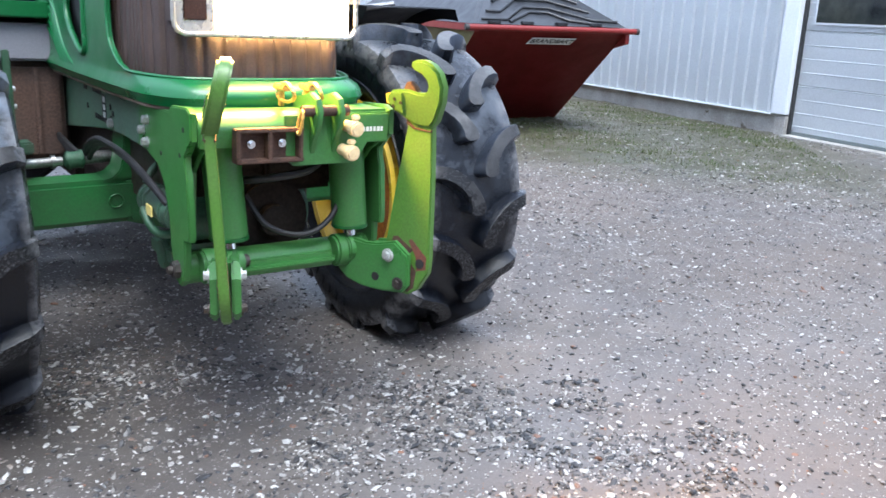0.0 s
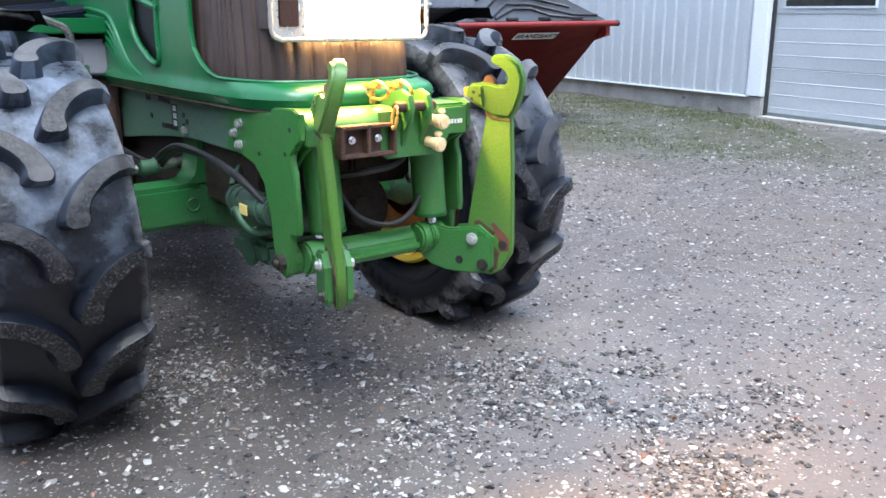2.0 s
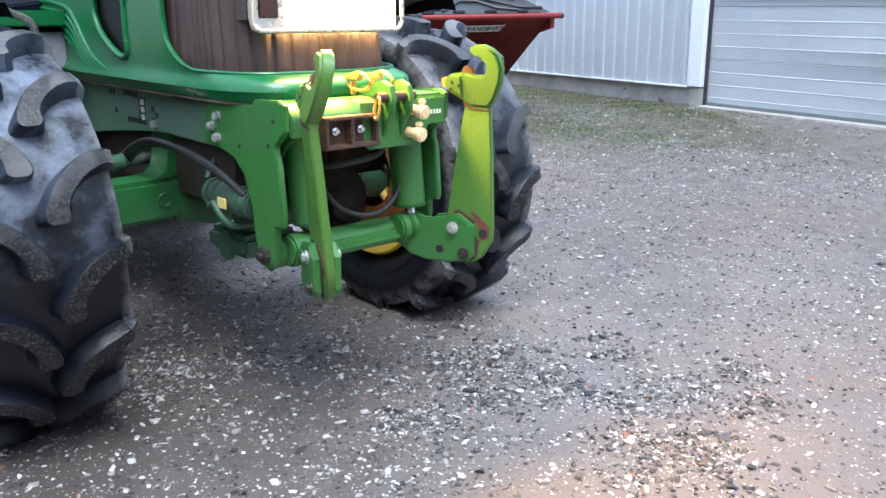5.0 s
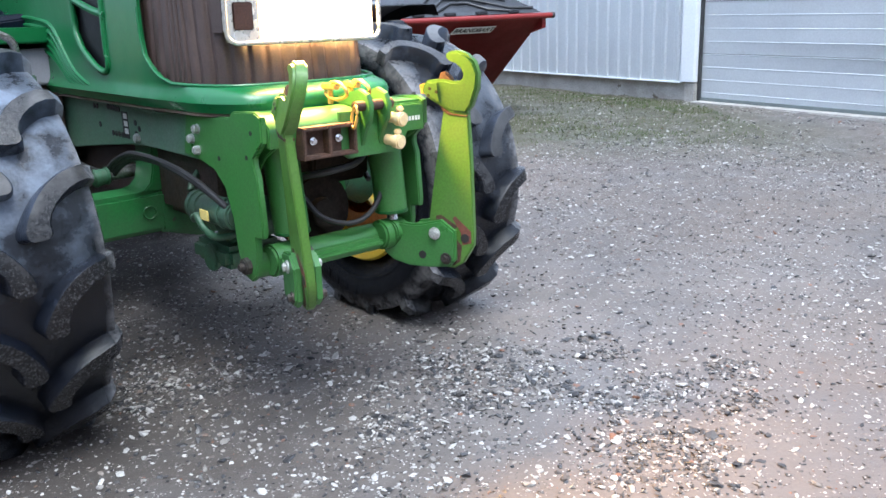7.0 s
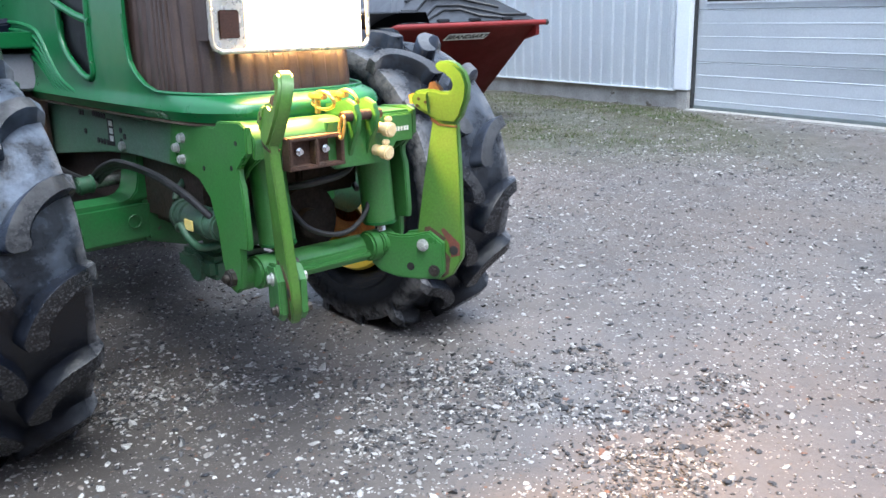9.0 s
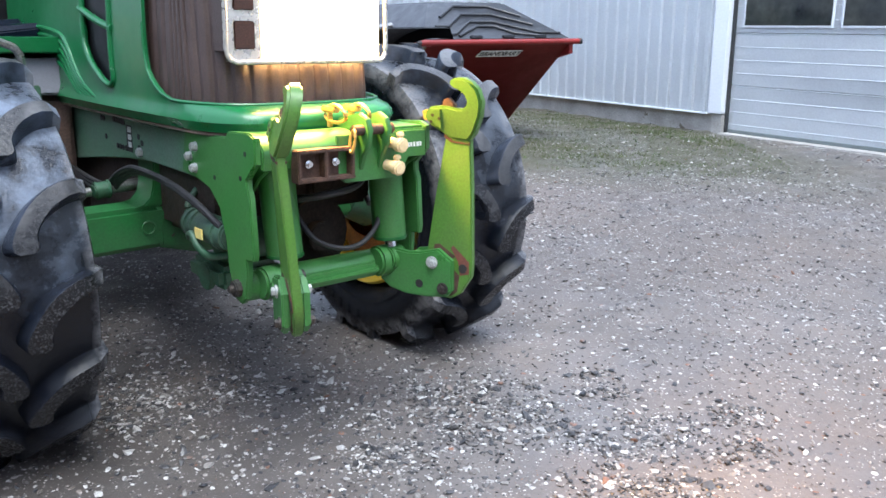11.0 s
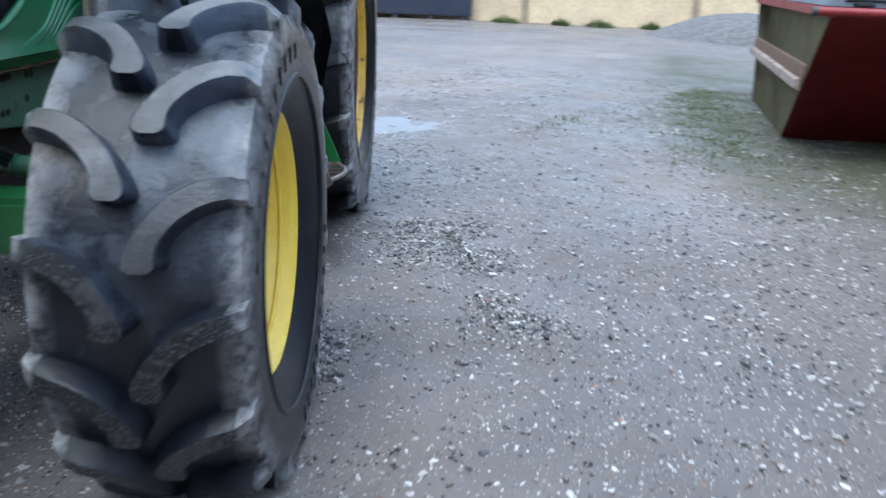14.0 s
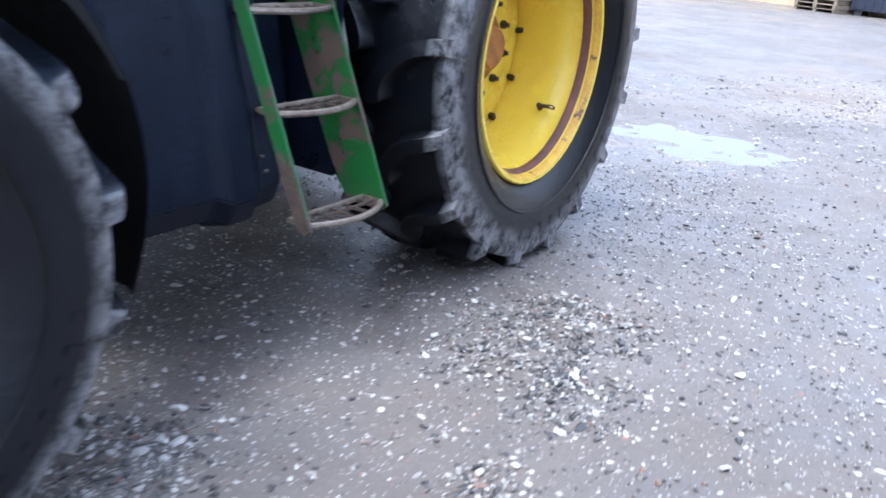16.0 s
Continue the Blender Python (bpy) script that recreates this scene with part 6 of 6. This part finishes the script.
part("end_panel", skip_panel([(0, 0, zb), (Wd, 0, zb), (Wd, -OV, H), (0, -OV, H)], 0.012), red, skip, "dark red sloping end panel")
part("side_panel", skip_panel([(0, 0, zb), (0, -OV, H), (0, LEN, H), (0, LEN - 0.7, zb)], 0.012), mossy, skip, "red side panel green with algae")
part("side_panel", skip_panel([(Wd, 0, zb), (Wd, -OV, H), (Wd, LEN, H), (Wd, LEN - 0.7, zb)], 0.012), red, skip)
part("end_panel", skip_panel([(0, LEN - 0.7, zb), (Wd, LEN - 0.7, zb), (Wd, LEN, H), (0, LEN, H)], 0.012), red, skip)
fl = Shape()
fl.box((0, 0, zb - 0.03), (Wd, LEN - 0.7, zb), 0.004)
for x in (0.0, Wd - 0.10):
    fl.box((x, 0.05, zb - 0.07), (x + 0.10, LEN - 0.8, zb - 0.02), 0.004)
part("floor_plate", fl, rust, skip)
rb = Shape()
rb.tube([(-0.09, -OV, H), (Wd + 0.10, -OV, H)], 0.030, 14)
rim_tube = part("front_rail", rb, red, skip, "red tubular rail along the rim")
for x0, x1 in ((-0.13, -0.085), (Wd + 0.09, Wd + 0.135)):
    cpn = Shape()
    cpn.cyl((x0, -OV, H), (x1, -OV, H), 0.032, bevel=0.004)
    part("rail_end", cpn, seal_mat, rim_tube, "black rail end cap")
rl = Shape()
for x in (0.0, Wd):
    rl.box((x - 0.035, -OV, H - 0.04), (x + 0.035, LEN, H + 0.03), 0.008)
rl.box((0, LEN - 0.03, H - 0.04), (Wd, LEN + 0.03, H + 0.03), 0.008)
part("rim_rail", rl, red, skip)
for x, out in ((0.0, -1), (Wd, 1)):
    rib = Shape()
    rib.prism([(0.0, 0.56), (0.05, 0.585), (0.05, 0.655), (0.0, 0.665)], LEN + 0.37, Matrix(((out, 0, 0, x), (0, 0, 1, -0.62), (0, 1, 0, 0), (0, 0, 0, 1))), 0.006)
    part("side_rib", rib, rib_mat, skip, "scuffed pale stiffening ledge along the side")
    hol = Shape()
    hol.prism([(0.0, 0.668), (0.012, 0.672), (0.012, 0.775), (0.0, 0.785)], LEN + 0.55, Matrix(((out, 0, 0, x), (0, 0, 1, -0.78), (0, 1, 0, 0), (0, 0, 0, 1))), 0.003)
    part("side_band", hol, red_worn, skip, "brown-red band above the ledge")
gs = Shape()
gs.prism([(-OV + 0.02, H - 0.03), (-OV + 0.02, H - 0.13), (-OV + 0.34, H - 0.20), (-OV + 0.5, H - 0.03)], 0.05, side_plate(Wd - 0.01), 0.004)
part("lug_plate", gs, red, skip)
# black lid, hipped
ld = bmesh.new()
e = [(-0.02, -OV + 0.03, H + 0.035), (Wd + 0.03, -OV + 0.03, H + 0.035), (Wd + 0.03, LEN - 0.02, H + 0.035), (-0.02, LEN - 0.02, H + 0.035)]
tpz = [(0.40, -OV + 0.80, H + 0.42), (Wd - 0.40, -OV + 0.80, H + 0.42), (Wd - 0.40, LEN - 0.8, H + 0.42), (0.40, LEN - 0.8, H + 0.42)]
ev, tv = [ld.verts.new(p) for p in e], [ld.verts.new(p) for p in tpz]
for k in range(4):
    ld.faces.new((ev[k], ev[(k + 1) % 4], tv[(k + 1) % 4], tv[k]))
ld.faces.new(tv)
bmesh.ops.recalc_face_normals(ld, faces=ld.faces)
bmesh.ops.bevel(ld, geom=ld.edges[:], offset=0.035, segments=3, affect="EDGES", clamp_overlap=True)
ls = Shape()
ls.add(ld)
lid = part("lid", ls, lid_mat, skip, "black moulded plastic lid with raised ribs")
up = (Vector(tpz[0]) - Vector(e[0])).normalized()


def on_lid(fx, fy):
    a = Vector(e[0]).lerp(Vector(e[1]), fx)
    b = Vector(tpz[0]).lerp(Vector(tpz[1]), fx)
    return a.lerp(b, fy) + Vector((0, -0.006, 0.008))


for line in ([(0.04, 0.10), (0.20, 0.10), (0.34, 0.42), (0.55, 0.42), (0.80, 0.14), (0.97, 0.12)], [(0.22, 0.05), (0.38, 0.30), (0.52, 0.30), (0.62, 0.12), (0.78, 0.05)], [(0.06, 0.30), (0.16, 0.30), (0.30, 0.62), (0.60, 0.62), (0.86, 0.34)], [(0.10, 0.55), (0.26, 0.85), (0.66, 0.85), (0.88, 0.58)]):
    rr = Shape()
    rr.tube([on_lid(*q) for q in line], 0.016, 8)
    part("lid_rib", rr, lid_mat, lid)
for q in (0.12, 0.33, 0.55, 0.78):
    bl = Shape()
    c = on_lid(q, 0.03)
    bl.box((c.x - 0.07, c.y - 0.02, c.z - 0.015), (c.x + 0.07, c.y + 0.03, c.z + 0.015), 0.008)
    part("lid_block", bl, lid_mat, lid)
# lettered plate on the sloping end
origin = Vector((0.90, -OV * 0.90, zb + (H - zb) * 0.90))
nrm = Vector((0, -(H - zb), -OV)).normalized()
upv = Vector((0, -OV, H - zb)).normalized()
face = Matrix(((1, 0, 0), (0, upv.y, nrm.y), (0, upv.z, nrm.z))).to_4x4()
sg = Shape()
sg.prism([(-0.26, -0.055), (0.25, -0.055), (0.28, 0.055), (-0.23, 0.055)], 0.004, Matrix.Identity(4), 0.0)
sign = part("name_plate", sg, white_mat, skip, "white slanted plate with black capitals", Matrix.Translation(origin + nrm * 0.013) @ face)
txt = bpy.data.curves.new("lettering", "FONT")
txt.body, txt.size, txt.align_x, txt.align_y, txt.extrude, txt.shear, txt.offset = "BRANDBART", 0.098, "CENTER", "CENTER", 0.001, 0.25, 0.0015
tob = new("lettering", txt)
bpy.context.view_layer.update()
tm = bpy.data.meshes.new_from_object(tob)
bpy.data.objects.remove(tob)
tm.materials.append(black_mat)
letters = new("lettering", tm)
letters.parent = sign
letters.matrix_basis = Matrix.Translation((0.01, 0, 0.006)) @ Matrix.Diagonal((0.88, 1, 1, 1))

# ---- far side of the yard ----
FAR = pose(-17.6, 21.2, 0.0, 0, 0, 25.0)
fw = holder("wall_far", FAR)
tagged(fw, "sandy yellow rendered yard wall with posts", "wall", kind="structure")
pnl = Shape()
pnl.box((-14, 0.9, -0.1), (34, 1.15, 2.6), 0.02)
part("wall_panel", pnl, render_mat, fw, "sandy yellow rendered wall panel")
for k in range(9):
    ps = Shape()
    ps.box((-9.3 + 4.9 * k, 0.80, 0), (-9.14 + 4.9 * k, 0.9, 2.7), 0.01)
    part("post", ps, post_mat, fw, "weathered upright post")
box_ = holder("steel_container", pose(-17.3, 21.55, 0.06, 0, 0, 30.0))
tagged(box_, "dark navy steel container on low feet by the yard wall", "container")
cb = Shape()
cb.box((0, 0, 0.16), (3.5, 1.6, 1.9), 0.02)
body = part("container_body", cb, navy, box_)
for k in range(17):
    rbx = Shape()
    rbx.box((0.10 + 0.2 * k, -0.02, 0.22), (0.17 + 0.2 * k, 0.0, 1.86), 0.006)
    part("side_rib", rbx, navy, body)
for xx in (0.1, 1.1, 2.2, 3.2):
    ft = Shape()
    ft.box((xx, 0.05, 0), (xx + 0.2, 0.25, 0.17), 0.01)
    part("foot", ft, seal_mat, box_)
PALLETS = pose(-18.3, 20.6, 0.08, 0, 0, 20.0)
pallet = holder("pallet", PALLETS)
tagged(pallet, "weathered grey wooden pallet in a low stack", "pallet", group="stack of pallets")
for q in range(5):
    bd = Shape()
    bd.box((0.0, 0.22 * q, 0.09), (1.2, 0.22 * q + 0.14, 0.115), 0.003)
    part("board", bd, wood, pallet)
for q in (0.0, 0.55, 1.1):
    bd = Shape()
    bd.box((q, 0.0, 0.0), (q + 0.1, 1.02, 0.09), 0.003)
    part("bearer", bd, wood, pallet)
for k in range(1, 6):
    copy_thing(pallet, PALLETS @ pose(0.05 * math.sin(3 * k), 0.03 * math.sin(5 * k), 0.118 * k, 0, 0, 1.5 * math.sin(4 * k)))


def heap(name, x, y, rx, ry, h, seed):
    g = np.random.default_rng(seed)
    b = bmesh.new()
    bmesh.ops.create_grid(b, x_segments=40, y_segments=40, size=1)
    for v in b.verts:
        r = v.co.x**2 + v.co.y**2
        v.co = Vector((v.co.x * rx, v.co.y * ry, h * max(0, 1 - r) ** 0.8 * (1 + 0.25 * noise.noise(v.co * 2.5)) + 0.06 * noise.noise(v.co * 9) - 0.1))
    ob = part(name, b, heap_mat, None, "", pose(x, y, 0.1), angle=60)
    return tagged(ob, "low grey heap of gravel beside the yard wall", "gravel heap", kind="stuff")


heap("gravel_heap", -5.0, 23.5, 3.6, 2.4, 0.78, 1)
for k, (x, y, r) in enumerate([(-10.6, 24.6, 0.45), (-9.2, 25.0, 0.3), (-13.2, 23.6, 0.5), (-11.6, 24.1, 0.3), (-7.4, 25.6, 0.4)]):
    g = np.random.default_rng(20 + k)
    c = 420
    ang, rad = g.uniform(0, 2 * math.pi, c), r * np.sqrt(g.random(c))
    bx, by = x + rad * np.cos(ang), y + 0.4 * rad * np.sin(ang)
    hgt = g.uniform(0.08, 0.34, c) * (1 - 0.6 * rad / r)
    lean = g.normal(0, 0.10, (c, 2))
    wdt = 0.012
    v = np.stack([np.stack([bx - wdt, by, np.full(c, 0.08)], -1), np.stack([bx + wdt, by, np.full(c, 0.08)], -1), np.stack([bx + lean[:, 0], by + lean[:, 1], 0.1 + hgt], -1)], 1)
    tagged(numpy_mesh("weed_clump", v.reshape(-1, 3), np.arange(c * 3).reshape(-1, 3), leaf_mat), "dry weeds growing at the foot of the wall", "weeds", group="weeds by the yard wall")

# puddle: the water stands level, just over the lowest ground of its hollow
pd = Shape()
bmesh.ops.create_circle(pd.bm, cap_ends=True, segments=96, radius=1.0)
for v in pd.bm.verts:
    a = math.atan2(v.co.y, v.co.x)
    k = 1 + 0.30 * noise.noise((1.3 * math.cos(a), 1.3 * math.sin(a), 2.0)) + 0.22 * noise.noise((4 * math.cos(a), 4 * math.sin(a), 5.0)) + 0.10 * noise.noise((11 * math.cos(a), 11 * math.sin(a), 8.0))
    v.co = Vector((v.co.x * 1.25 * k, v.co.y * 0.72 * k, 0))
puddle = part("water", pd, water_mat, None, "", pose(-3.8, 8.0, PUDDLE_Z - 0.0105, 0, 0, 22))
tagged(puddle, "shallow puddle of rainwater on the gravel", "puddle", kind="structure")

# short grass and moss between the skip and the hall
g = np.random.default_rng(9)
c = 190000
x, y = g.uniform(-2.6, 3.4, c), g.uniform(7.2, 12.6, c)
d = (y + 0.32 * x - 7.6) / 1.4
k = (g.random(c) < np.clip(d, 0, 1) * (0.04 + 0.7 * np.clip(patchy(1.4 * x + 3, 1.6 * y) - 0.42, 0, 1))) & (((x - 3.5) * 0.857 + (y - 9.95) * 0.515) < -0.06)
x, y = x[k], y[k]
c = len(x)
hgt, lean, spin = g.uniform(0.008, 0.040, c), g.normal(0, 0.014, (c, 2)), g.uniform(0, math.pi, c)
z = hill(x, y) - 0.003
w = 0.0045
v = np.stack([np.stack([x - w * np.cos(spin), y - w * np.sin(spin), z], -1), np.stack([x + w * np.cos(spin), y + w * np.sin(spin), z], -1), np.stack([x + lean[:, 0], y + lean[:, 1], z + hgt], -1)], 1)
tagged(numpy_mesh("short_grass", v.reshape(-1, 3), np.arange(c * 3).reshape(-1, 3), leaf_mat), "thin short grass and moss on gravel", "grass", kind="stuff")

# unseen dark wall, added to close the yard and block low sky light
closing_wall = Shape()
closing_wall.box((-15.0, -9.5, -0.2), (13.5, -7.0, 5.2), 0.02)
tagged(part("wall_south", closing_wall, south_wall_mat, None), "unseen plain dark wall added behind the yard", "wall", kind="structure")

# the lit headlamps' beams
for s in (-0.09, 0.09):
    beam_l = new("headlamp_beam", bpy.data.lights.new("headlamp_beam", "SPOT"))
    beam_l.data.energy, beam_l.data.color = 70.0, (1.0, 0.48, 0.10)
    beam_l.data.spot_size, beam_l.data.spot_blend, beam_l.data.shadow_soft_size = radians(150), 0.7, 0.06
    beam_l.matrix_world = pose(-0.958, 3.052, 0, 0, 0, 38.7) @ look((s, -0.79, 1.46), (s, -2.6, 0.95))
